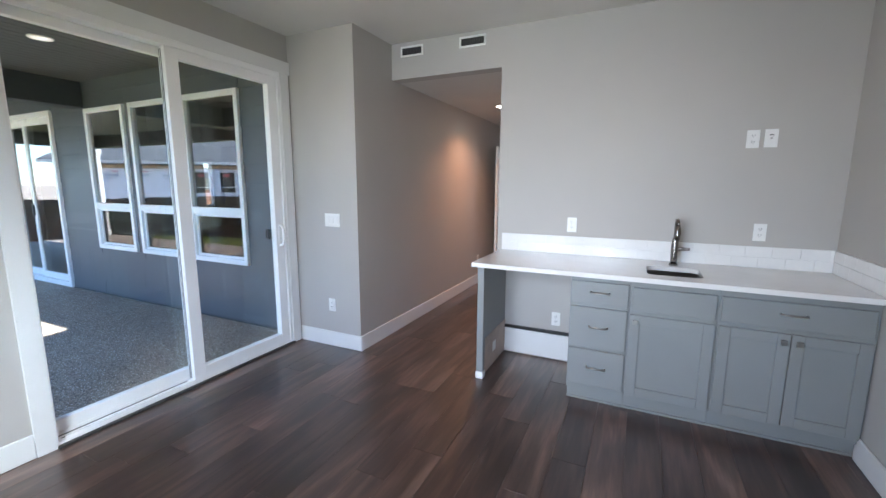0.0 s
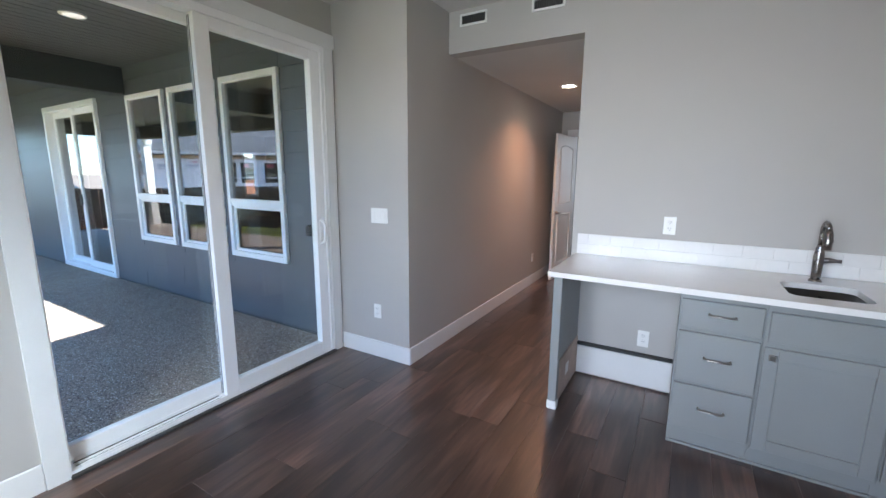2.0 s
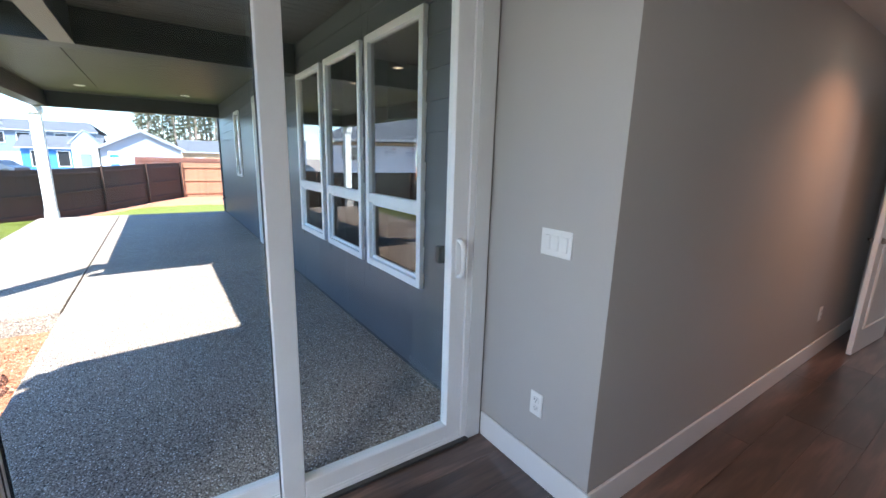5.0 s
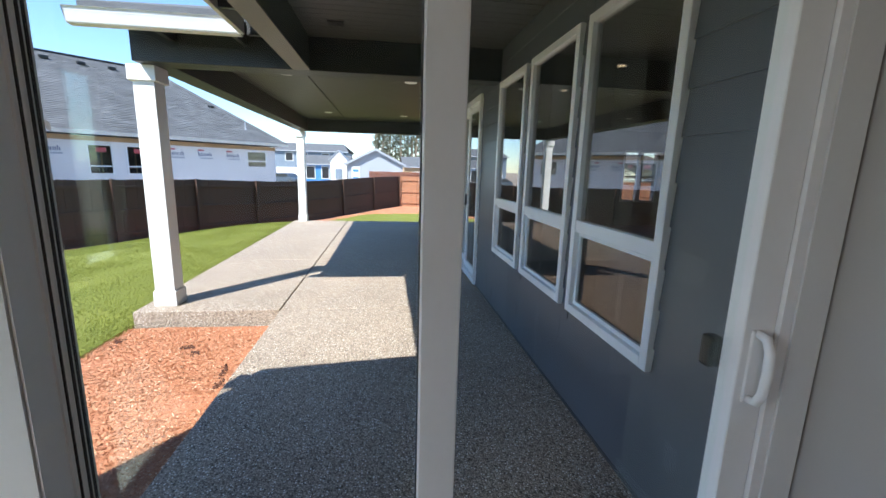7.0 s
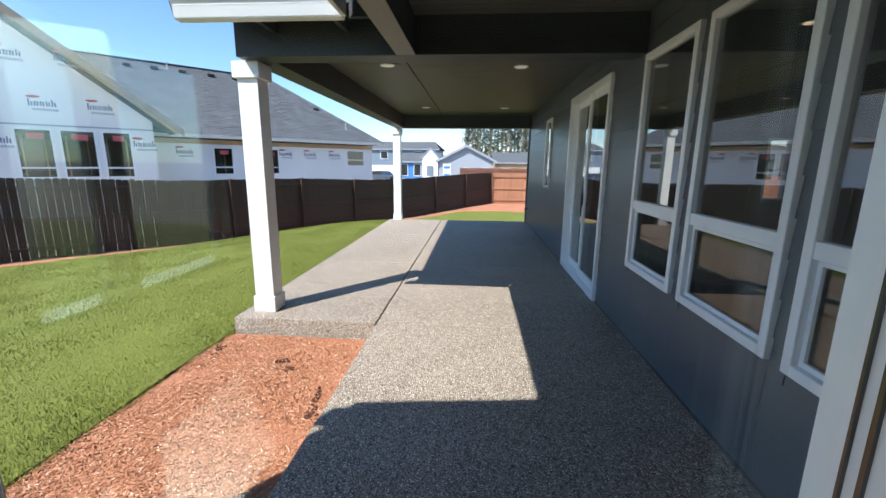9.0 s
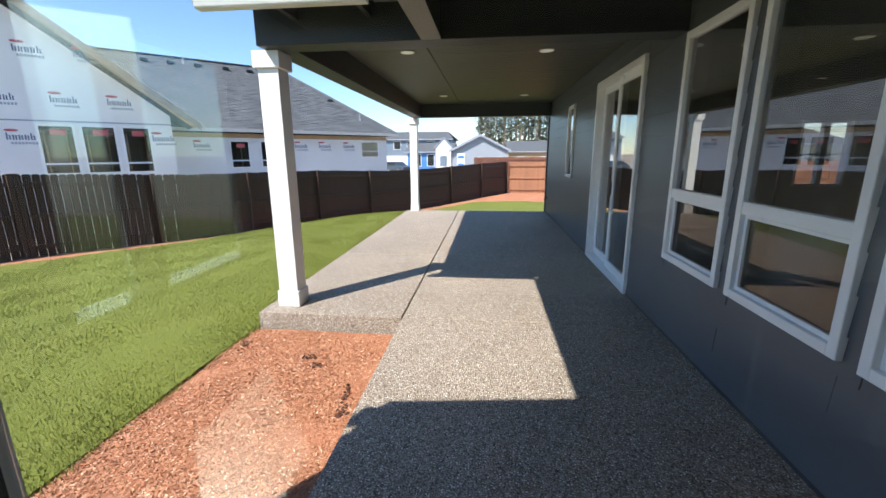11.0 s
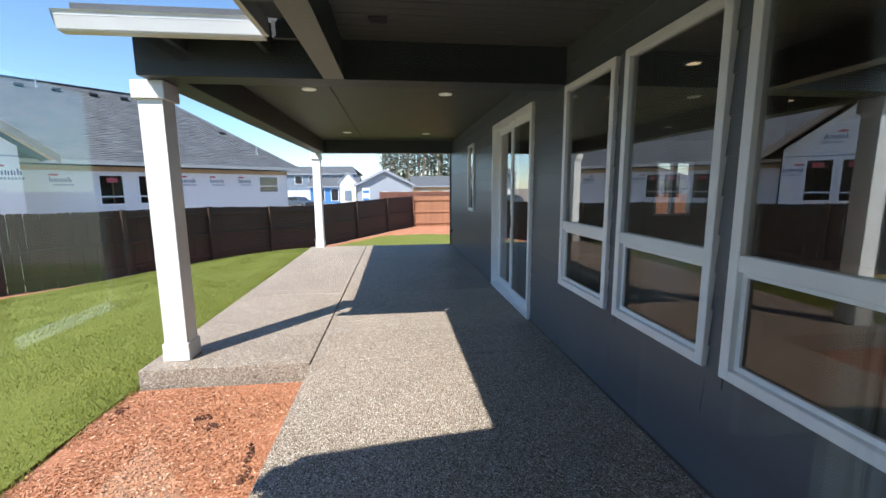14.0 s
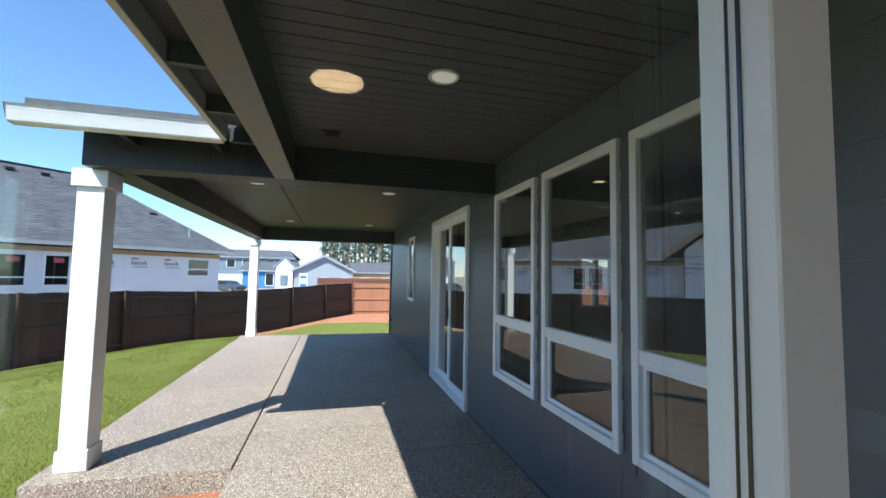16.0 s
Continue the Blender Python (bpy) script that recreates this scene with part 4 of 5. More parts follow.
def wall_vent(x0, x1, z0, z1):
    v = thing("wall_vent", "white wall air register with dark slots", "vent", "wall registers", "", (x0, YN, z0))
    w, h = x1 - x0, z1 - z0
    part("backing", boxes((0.012, w - 0.012, -0.003, -0.001, 0.012, h - 0.012)), SLOT, v)
    part("frame", bevelled(boxes((0, 0.016, -0.010, -0.0005, 0, h), (w - 0.016, w, -0.010, -0.0005, 0, h), (0.016, w - 0.016, -0.010, -0.0005, 0, 0.016), (0.016, w - 0.016, -0.010, -0.0005, h - 0.016, h)), 0.002), PLATE, v)
    for k in range(13):
        x = 0.022 + (w - 0.044) * k / 12
        part("slat", boxes((x - 0.0013, x + 0.0013, -0.008, -0.003, 0.016, h - 0.016)), SINKSTEEL, v)


wall_vent(-1.464, -1.235, 2.600, 2.690)
wall_vent(-0.887, -0.651, 2.604, 2.692)

# ---- hall door, doorway, hall light ----
structure("trim", boxes((-1.455, -1.37, HALL_Y - 0.016, HALL_Y, 0.0, 2.05), (-0.60, -0.52, HALL_Y - 0.016, HALL_Y, 0.0, 2.05), (-1.47, -0.512, HALL_Y - 0.020, HALL_Y, 2.05, 2.15), (-1.37, -1.355, HALL_Y, HALL_Y + 0.12, 0, 2.05), (-0.615, -0.60, HALL_Y, HALL_Y + 0.12, 0, 2.05)), TRIM, "white casing of the hall doorway")


def panel_door(name, m, w, label):
    d = tagged(part(name, bevelled(boxes((0, w, -0.0175, 0.0175, 0.008, 2.03)), 0.003), DOORPAINT, None), label, "door", "", "structure")
    d.matrix_basis = m
    for z0, z1, arch in ((0.22, 0.92, 0.0), (1.08, 1.84, 0.05)):
        for s in (-1, 1):
            x0, x1, y = 0.13, w - 0.13, s * 0.0185
            top = [(x0 + (x1 - x0) * k / 8, y, z1 + arch * math.sin(math.pi * k / 8)) for k in range(9)]
            pts = [(x0, y, z0)] + top + [(x1, y, z0), (x0, y, z0)]
            part("panel_moulding", tube(pts, 0.011, 6), DOORPAINT, d)
            part("panel", bevelled(boxes((x0 + 0.05, x1 - 0.05, min(s * 0.016, s * 0.022), max(s * 0.016, s * 0.022), z0 + 0.05, z1 - 0.04)), 0.004), DOORPAINT, d)
    for s in (-1, 1):
        part("door_handle", tube([(w - 0.065, s * 0.018, 0.96), (w - 0.065, s * 0.06, 0.96), (w - 0.09, s * 0.066, 0.96), (w - 0.175, s * 0.062, 0.955)], [0.026, 0.010, 0.009, 0.008], 10), STEEL, d, "brushed nickel lever handle", True)
    return d


hx, hy, fx, fy = -1.350, 6.47, -1.402, 5.66
panel_door("door_3", pose(hx, hy, 0.0, 0, 0, math.degrees(math.atan2(fy - hy, fx - hx))), math.hypot(fx - hx, fy - hy), "white two-panel hall door standing open")
panel_door("door_4", pose(-1.405, 7.62, 0.0, 0, 0, 90), 0.80, "white two-panel door past the hall")
structure("trim", boxes((-1.43, -1.412, 7.50, 7.60, 0, 2.1), (-1.43, -1.412, 8.44, 8.54, 0, 2.1), (-1.43, -1.412, 7.50, 8.54, 2.1, 2.2)), TRIM, "white door casing in the far room")


def can(name, x, y, z, r, glow, label, group):
    c = thing(name, label, "ceiling light", group, "", (x, y, z))
    bm = bmesh.new()
    prof = [(r, 0.0), (r, -0.004), (r * 0.94, -0.009), (r * 0.80, -0.009), (r * 0.76, -0.004)]
    rg = [[bm.verts.new((a * math.cos(t), a * math.sin(t), h)) for t in np.linspace(0, 2 * math.pi, 29)[:-1]] for a, h in prof]
    for r0, r1 in zip(rg, rg[1:]):
        for k in range(28):
            bm.faces.new((r0[k], r0[(k + 1) % 28], r1[(k + 1) % 28], r1[k]))
    part("trim_ring", bm, PLATE, c, "", True)
    part("diffuser", rod((0, 0, -0.0035), (0, 0, -0.0055), r * 0.78, n=28), glow, c)
    return c


can("ceiling_light", ROOM_LAMP[0], ROOM_LAMP[1], ZC, 0.20, ROOMGLOW, "lit warm flush disc light on the white ceiling", "")
can("recessed_light", -1.02, 4.65, HALL_Z, 0.085, CANGLOW, "lit recessed ceiling light in the hall", "hall lights")
for x, y in ((-4.63, 4.02), (-6.20, 4.02), (-7.78, 4.02), (-4.63, 6.74), (-7.78, 6.74), (-10.45, 6.74)):
    can("recessed_light", x, y, 2.75, 0.085, GREATGLOW, "lit warm recessed light in the great room ceiling", "great room lights")
for x, y in ((-7.36, 0.01), (-7.49, 1.65), (-11.2, 0.03), (-11.3, 1.70), (-4.083, 1.505)):
    can("recessed_light", x, y, 2.682, 0.088, PATIOGLOW, "white recessed light in the dark patio ceiling", "patio lights")

cv = thing("ceiling_vent", "small dark vent in the patio ceiling", "vent", "", "", (-5.22, 0.90, 2.682))
part("frame", bevelled(boxes((-0.055, 0.055, -0.07, 0.07, -0.012, 0)), 0.003), BLACK, cv)
for k in range(5):
    part("slat", boxes((-0.045 + k * 0.02, -0.035 + k * 0.02, -0.06, 0.06, -0.017, -0.012)), BLACK, cv)
hb = thing("hose_bib", "dark metal hose tap on the charcoal siding", "tap", "", "", (-12.6, 2.463, 0.42))
part("body", tube([(0, 0, 0), (0, -0.04, 0), (0, -0.07, -0.015), (0, -0.085, -0.05)], [0.018, 0.015, 0.014, 0.016], 10), BLACK, hb, "", True)
part("wheel", rod((0, -0.045, 0.045), (0, -0.045, 0.055), 0.035, n=14), BLACK, hb)
part("stem", rod((0, -0.045, 0.0), (0, -0.045, 0.046), 0.007, n=8), BLACK, hb)

# ---- fence ----
PICKETS = {}


def picket_mesh(material, w):
    """A fence board with clipped top corners."""
    key = (material.name, w)
    if key not in PICKETS:
        h, t, c = 0.90, 0.009, 0.028
        out = [(-w / 2, -h), (w / 2, -h), (w / 2, h - c), (w / 2 - c, h), (-w / 2 + c, h), (-w / 2, h - c)]
        bm = bmesh.new()
        rows = [[bm.verts.new((x, y, z)) for x, z in out] for y in (-t, t)]
        bm.faces.new(rows[0])
        bm.faces.new(rows[1][::-1])
        for k in range(6):
            bm.faces.new((rows[0][k], rows[0][(k + 1) % 6], rows[1][(k + 1) % 6], rows[1][k]))
        PICKETS[key] = mesh_of("picket", bm, material)
    return PICKETS[key]


def fence_run(a, b, material, label):
    a, b = Vector(a), Vector(b)
    d = b - a
    L, ang = d.length, math.degrees(math.atan2(d.y, d.x))
    f = thing("fence", label, "fence", "yard fence", "", (a.x, a.y, ground_z(a.x, a.y) - 0.05))
    base = f.location.z
    inward = Vector((-d.y, d.x)).normalized()
    if inward.dot(Vector((-6.0, 0.0)) - a) < 0:
        inward = -inward

    def at(s):
        q = a + d * (s / L)
        return q, ground_z(q.x, q.y)

    n = int(L / 0.143)
    for k in range(n):
        q, z = at((k + 0.5) * L / n)
        ob = new("picket", picket_mesh(material, (0.1345, 0.140, 0.1415, 0.138, 0.1415)[(k * k + 3 * k) % 5] if q.x > -12.5 else 0.1415))
        ob.parent = f
        ob.matrix_basis = pose(q.x - a.x, q.y - a.y, z + 0.87 + 0.006 * math.sin(k * 7.3) - base, 0, 0.25 * math.sin(k * 3.1), ang)
    m = max(1, int(round(L / 2.4)))
    for k in range(m + 1):
        q, z = at(min(L - 0.05, max(0.05, k * L / m)))
        q = q + inward * 0.075
        piece("post", (0.09, 0.09, 1.86), material, f, pose(q.x - a.x, q.y - a.y, z + 0.86 - base, 0, 0, ang), 0.005)
    for k in range(m):
        q0, z0 = at(k * L / m)
        q1, z1 = at((k + 1) * L / m)
        mid = (q0 + q1) / 2 + inward * 0.036
        for h in (0.22, 0.88, 1.56):
            tilt = math.degrees(math.atan2(z1 - z0, L / m))
            piece("rail", (L / m, 0.050, 0.090), material, f, pose(mid.x - a.x, mid.y - a.y, (z0 + z1) / 2 + h - base, 0, -tilt, ang), 0.004)


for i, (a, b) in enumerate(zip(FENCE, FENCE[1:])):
    fence_run(a, b, CEDAR_SHADED if i < 3 else CEDAR_LIT, "board fence around the yard, coloured dark brown as its shaded side" if i < 3 else "cedar board fence coloured orange as its sunlit side")

# ---- unfinished neighbour house, set at an angle behind the fence ----
NM = Matrix.Translation((-20.3, -8.0, 0)) @ Matrix.Rotation(math.atan2(0.70, -0.715), 4, "Z")
# local: x along the wall, -y towards the yard
nh = thing("neighbour_house", "unfinished house in white wrap with grey shingled roof", "house")
nh.matrix_basis = NM
G = -1.0


def cut_wall(u0, u1, y0, y1, z0, z1, ops):
    return boxes(*wall_boxes("x", u0, u1, y0, y1, z0, z1, ops))


OP0 = [(-2.41, -1.61, 0.95, 2.1), (-1.21, -0.45, 0.95, 2.1), (-0.38, 0.30, 0.95, 2.1), (3.65, 4.68, 1.33, 2.14)]
OPG = [(-7.93, -7.09, 0.95, 2.40), (-6.98, -6.12, 0.95, 2.40), (-6.01, -5.24, 0.95, 2.40), (-11.9, -10.9, 0.95, 2.39)]
wl = part("wall", cut_wall(-4.6, 5.15, 0, 0.15, G, 2.195, OP0), WRAP, nh)
part("wall", boxes((5.0, 5.15, 0.15, 10, G, 2.36)), WRAP, nh)
part("wall", boxes((-14.0, 5.15, 10, 10.15, G, 2.36)), WRAP, nh)
part("rough_header", boxes((-4.6, 5.17, -0.012, 0.15, 2.20, 2.37)), LUMBER, nh, "bare lumber band under the eave")
gy = -2.5
part("wall", cut_wall(-14.35, -4.65, gy, gy + 0.15, G, 2.50, OPG), WRAP, nh)
part("wall", boxes((-4.80, -4.65, gy + 0.15, 0.0, G, 2.6)), WRAP, nh)
pk, pz, sl_ = -9.5, 6.6, 0.78
bm = bmesh.new()
tri = [(-14.35, 2.503), (-4.65, 2.503), (-4.65, 2.75), (pk, 2.75 + (pk + 4.65) * -sl_), (-14.35, 2.75)]
for y in (gy, gy + 0.15):
    bm.faces.new([bm.verts.new((u, y, z)) for u, z in tri])
bm.verts.ensure_lookup_table()
for k in range(5):
    bm.faces.new((bm.verts[k], bm.verts[(k + 1) % 5], bm.verts[5 + (k + 1) % 5], bm.verts[5 + k]))
part("gable_wall", bm, WRAP, nh)
part("wrap_lap", boxes((-14.0, -4.65, gy - 0.006, gy, 2.46, 2.50)), WRAP_GREY, nh)
# floor and back wall inside, coloured dark for the shade behind the openings
part("inside_wall", boxes((-14, 4.9, 3.2, 3.3, G, 2.36), (-14, 4.9, gy + 0.2, 3.2, G, G + 0.02), (-14, 4.9, 0.2, 3.2, 2.34, 2.36)), INSIDE_SHADE, nh)
for u in np.arange(-13.5, 4.9, 0.6):
    part("stud", boxes((u, u + 0.045, 2.0, 2.09, G, 2.34)), LUMBER, nh)
for (a, b, c, d), y in [(o, 0) for o in OP0] + [(o, gy) for o in OPG]:
    w = part("window", boxes((a, a + 0.06, y - 0.02, y + 0.06, c, d), (b - 0.06, b, y - 0.02, y + 0.06, c, d), (a + 0.06, b - 0.06, y - 0.02, y + 0.06, d - 0.06, d), (a + 0.06, b - 0.06, y - 0.02, y + 0.06, c, c + 0.06), (a + 0.06, b - 0.06, y - 0.01, y + 0.05, c + 0.30, c + 0.35)), VINYL, nh)
    g = part("pane", boxes((a + 0.06, b - 0.06, y + 0.03, y + 0.036, c + 0.06, d - 0.06)), CLEARGLASS, w)
    g.visible_shadow = False
    if b - a < 1.0:
        part("sticker", boxes((a + 0.28, b - 0.20, y + 0.020, y + 0.029, d - 0.30, d - 0.14)), WRAP_RED, w, "red paper sticker")


def wrap_print(u, z, y, s=1.0):
    """The printed mark of the wrap: a red lozenge, a row of dark bars and a thin line."""
    bm = bmesh.new()
    for k, h in enumerate((0.25, 0.18, 0.18, 0.18, 0.25)):
        x = u - 0.40 * s + k * 0.165 * s
        for a, b, c in ((0.0, 0.045, h), (0.075, 0.12, 0.16)):
            box(bm, x + a * s, x + b * s, y - 0.004, y - 0.001, z, z + c * s)
    part("wrap_print", bm, WRAP_BLUE, nh, "printed dark mark on the wrap")
    bm = bmesh.new()
    for k in range(8):
        box(bm, u - 0.30 * s + k * 0.095 * s, u - 0.235 * s + k * 0.095 * s, y - 0.004, y - 0.001, z - 0.17 * s, z - 0.08 * s)
    part("wrap_print", bm, WRAP_GREY, nh)
    bm = bmesh.new()
    ring = [[bm.verts.new((u - 0.24 * s + 0.20 * s * math.cos(t), yy, z + 0.345 * s + 0.05 * s * math.sin(t))) for t in np.linspace(0, 2 * math.pi, 15)[:-1]] for yy in (y - 0.004, y - 0.001)]
    bm.faces.new(ring[0])
    for k in range(14):
        bm.faces.new((ring[0][k], ring[0][(k + 1) % 14], ring[1][(k + 1) % 14], ring[1][k]))
    part("wrap_print", bm, WRAP_RED, nh, "red printed lozenge")


for u in (-3.40, 0.60, 1.75, 3.0):
    wrap_print(u, 1.80, 0.0, 0.72)
for u, z in ((-7.2, 3.0), (-5.92, 3.0), (-8.5, 3.0), (-7.75, 4.28), (-6.5, 4.28), (-9.8, 3.0), (-9.0, 4.28), (-4.92, 1.95), (-8.25, 1.95)):
    wrap_print(u, z, gy, 0.74)


def shingle_face(p, eu, ev, lu, lv, clip, course=0.14, tab=0.26):
    """Courses of shingle tabs on a roof face: origin p, unit vectors along the eave and up the slope, and a test of what lies on the face."""
    p, eu, ev = Vector(p), Vector(eu).normalized(), Vector(ev).normalized()
    nrm = eu.cross(ev).normalized()
    if nrm.z < 0:
        nrm = -nrm
    V, F = [], []
    rnd = random.Random(5)
    for r in range(int(lv / course)):
        u = -tab * rnd.random()
        while u < lu:
            w = tab * (0.7 + 0.6 * rnd.random())
            if clip(u + w / 2, (r + 0.5) * course):
                h = 0.010 + 0.010 * rnd.random()
                q = [p + eu * a + ev * b + nrm * c for a, b, c in ((u + 0.004, r * course, h), (u + w - 0.004, r * course, h), (u + w - 0.004, (r + 1.25) * course, 0.002), (u + 0.004, (r + 1.25) * course, 0.002), (u + 0.004, r * course, 0.0), (u + w - 0.004, r * course, 0.0))]
                i = len(V)
                V += q
                F += [(i, i + 1, i + 2, i + 3), (i + 4, i + 5, i + 1, i)]
            u += w
    return V, F


def joined_mesh(name, V, F, material, parent, kind=""):
    me = bpy.data.meshes.new(name)
    me.from_pydata([tuple(v) for v in V], [], F)
    me.materials.append(material)
    ob = new(name, me)
    ob.parent = parent
    if kind:
        tagged(ob, kind=kind)
    return ob


ez, rz, ry_ = 2.43, 5.88, 5.0
ex0, ex1, ey = -14.4, 5.62, -0.45
bm = bmesh.new()
rx1 = 1.65
slope(bm, [(ex0, ey, ez), (ex1, ey, ez), (rx1, ry_, rz), (ex0, ry_, rz)], 0.10)
slope(bm, [(ex1, ey, ez), (ex1, 10.5, ez), (rx1, ry_, rz)], 0.10)
slope(bm, [(ex1, 10.5, ez), (ex0, 10.5, ez), (ex0, ry_, rz), (rx1, ry_, rz)], 0.10)
roof = part("roof", bm, SHINGLE, nh, "grey asphalt shingle roof")
ev = Vector((0, ry_ - ey, rz - ez))
V, F = shingle_face((ex0, ey, ez + 0.10), (1, 0, 0), ev, ex1 - ex0, ev.length, lambda u, v: u + 0.18 < (ex1 - ex0) - (ex1 - rx1) * v / ev.length)
joined_mesh("shingles", V, F, SHINGLE, roof, "stuff")
part("fascia", boxes((-4.6, ex1, ey - 0.03, ey, ez - 0.02, ez + 0.11)), FASCIA, nh)
hip0, hip1 = Vector((ex1, ey, ez + 0.10)), Vector((rx1, ry_, rz + 0.10))
cap = bmesh.new()
slope(cap, [hip0 + Vector((-0.26, 0, 0.012)), hip0 + Vector((0.02, 0, 0.012)), hip1 + Vector((0.02, 0, 0.012)), hip1 + Vector((-0.26, 0, 0.012))], 0.02)
part("hip_cap", cap, SHINGLE, roof)
part("ridge_cap", boxes((ex0, rx1, ry_ - 0.12, ry_ + 0.12, rz + 0.10, rz + 0.14)), SHINGLE, roof)
for u in (-4.5, -3.5, -2.4, -1.2, -0.1, 1.0):
    v = (5.55 - ez) / (rz - ez)
    y = ey + (ry_ - ey) * v - 0.1
    part("roof_vent", bevelled(boxes((u - 0.14, u + 0.14, y - 0.15, y + 0.15, 5.57, 5.69)), 0.03, 2), BLACK, roof)
for u, z in ((-2.95, 5.6), (4.0, 3.1)):
    y = ey + (ry_ - ey) * (z - ez) / (rz - ez)
    part("vent_pipe", rod((u, y, z), (u, y, z + 0.42), 0.032, n=10), PALEGREY, roof)
    part("flashing", rod((u, y, z), (u, y, z + 0.12), 0.12, 0.04, 12), PALEGREY, roof)
y = ey + (ry_ - ey) * 0.5
part("roof_vent", bevelled(boxes((3.03, 3.31, y - 0.15, y + 0.15, 4.18, 4.30)), 0.04, 2), BLACK, roof)
# gable roof wing
bm = bmesh.new()
gl, gr, gy0 = -15.1, -3.9, gy - 0.45
zr = 2.45
pz = zr + (gr - pk) * sl_
slope(bm, [(gr, gy0, zr), (gr, 5.0, zr), (pk, 5.0, pz), (pk, gy0, pz)], 0.12)
slope(bm, [(gl, 5.0, zr), (gl, gy0, zr), (pk, gy0, pz), (pk, 5.0, pz)], 0.12)
wing = part("wing_roof", bm, SHINGLE, nh, "grey shingled gable roof")
bm = bmesh.new()
slope(bm, [(gr + 0.05, gy0 - 0.03, zr - 0.16), (gr + 0.05, gy0, zr - 0.16), (pk, gy0, pz - 0.12), (pk, gy0 - 0.03, pz - 0.12)], 0.25)
slope(bm, [(gl, gy0, zr - 0.10), (gl, gy0 - 0.03, zr - 0.10), (pk, gy0 - 0.03, pz - 0.06), (pk, gy0, pz - 0.06)], 0.20)
part("rake_board", bm, RAKEWOOD, nh, "weathered brown rake boards")
bm = bmesh.new()
slope(bm, [(gr - 0.1, gy0, zr - 0.06), (gr - 0.1, gy, zr - 0.06), (pk, gy, pz - 0.02), (pk, gy0, pz - 0.02)], 0.015)
part("rake_soffit", bm, LUMBER, nh, "bare wood under the rake")

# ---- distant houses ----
# distant things are placed by bearing from this camera position to fit its view
VIEWPOINT = Vector((-2.05, 1.13))


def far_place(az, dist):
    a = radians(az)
    return VIEWPOINT.x - dist * math.cos(a), VIEWPOINT.y + dist * math.sin(a)


def far_house(label, az, dist, w, depth, wall_h, ridge_h, wall, turn, wins, hip=0.0, front=None):
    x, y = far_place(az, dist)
    h = thing("far_house", label, "house", "distant houses", "", (x, y, -1.2))
    h.rotation_euler = (0, 0, radians(turn))
    # local -y faces the yard
    part("wall", boxes((-w / 2, w / 2, 0, depth, 0, wall_h)), wall, h)
    bm = bmesh.new()
    o = 0.4
    slope(bm, [(-w / 2 - o, -o, wall_h), (w / 2 + o, -o, wall_h), (w / 2 + o - hip, depth / 2, ridge_h), (-w / 2 - o + hip, depth / 2, ridge_h)], 0.15)
    slope(bm, [(w / 2 + o, depth + o, wall_h), (-w / 2 - o, depth + o, wall_h), (-w / 2 - o + hip, depth / 2, ridge_h), (w / 2 + o - hip, depth / 2, ridge_h)], 0.15)
    part("roof", bm, SHINGLE, h)
    bm = bmesh.new()
    for s in (-1, 1):
        vs = [bm.verts.new((s * (w / 2 - hip * 0.5), yy, zz)) for yy, zz in ((0, wall_h), (depth, wall_h), (depth / 2, ridge_h - 0.02))]
        bm.faces.new(vs)
    part("gable_wall", bm, wall, h)
    part("fascia", boxes((-w / 2 - o, w / 2 + o, -o - 0.03, -o, wall_h - 0.02, wall_h + 0.14)), PALEGREY, h)
    for u, z, ww, hh in wins:
        wd = part("window", boxes((u - ww / 2 - 0.1, u + ww / 2 + 0.1, -0.06, -0.005, z - 0.1, z + hh + 0.1)), TRIM, h)
        part("pane", boxes((u - ww / 2, u + ww / 2, -0.08, -0.062, z, z + hh)), BLACK, wd)
    return h


tw = far_house("two-storey blue-grey house with white trim", -10.0, 78, 13, 9, 5.2, 6.7, BLUEGREY, 88, [(-3.5, 3.6, 1.2, 1.3), (-1.0, 3.6, 1.2, 1.3), (2.8, 3.6, 1.2, 1.3), (3.2, 0.9, 1.6, 1.7)], 1.5)
part("garage_door", boxes((-5.8, -1.4, -0.1, -0.01, 0.05, 2.4)), TRIM, tw, "white garage door")
wing2 = far_house("white and bright blue gabled cottage front", -8.2, 66, 7, 6, 2.9, 4.3, BLUE, 88, [(-2.0, 0.9, 1.2, 1.7), (0.2, 0.9, 1.0, 1.7)], 0.0)
bm = bmesh.new()
slope(bm, [(0.9, -1.6, 3.4), (2.4, -1.6, 5.0), (2.4, 1.0, 5.0), (0.9, 1.0, 3.4)], 0.15)
slope(bm, [(3.9, -1.6, 3.4), (2.4, -1.6, 5.0), (2.4, 1.0, 5.0), (3.9, 1.0, 3.4)], 0.15)
part("porch_roof", bm, PALEGREY, wing2)
bm = boxes((1.2, 3.6, -1.4, -0.02, 0.0, 3.5))
vs = [bm.verts.new((u, -1.45, z)) for u, z in ((1.0, 3.45), (3.8, 3.45), (2.4, 4.9))]
bm.faces.new(vs)
part("porch_gable", bm, TRIM, wing2, "white gabled porch front")
part("window", boxes((1.9, 2.9, -1.5, -1.41, 0.9, 2.4)), BLUEGREY, wing2)
ph = far_house("long pale grey single-storey house", -5.0, 60, 14, 6.9, 3.0, 4.95, PALEGREY, 4, [(-3.6, 0.9, 1.2, 1.3), (3.2, 0.9, 1.2, 1.1)], 0.0)
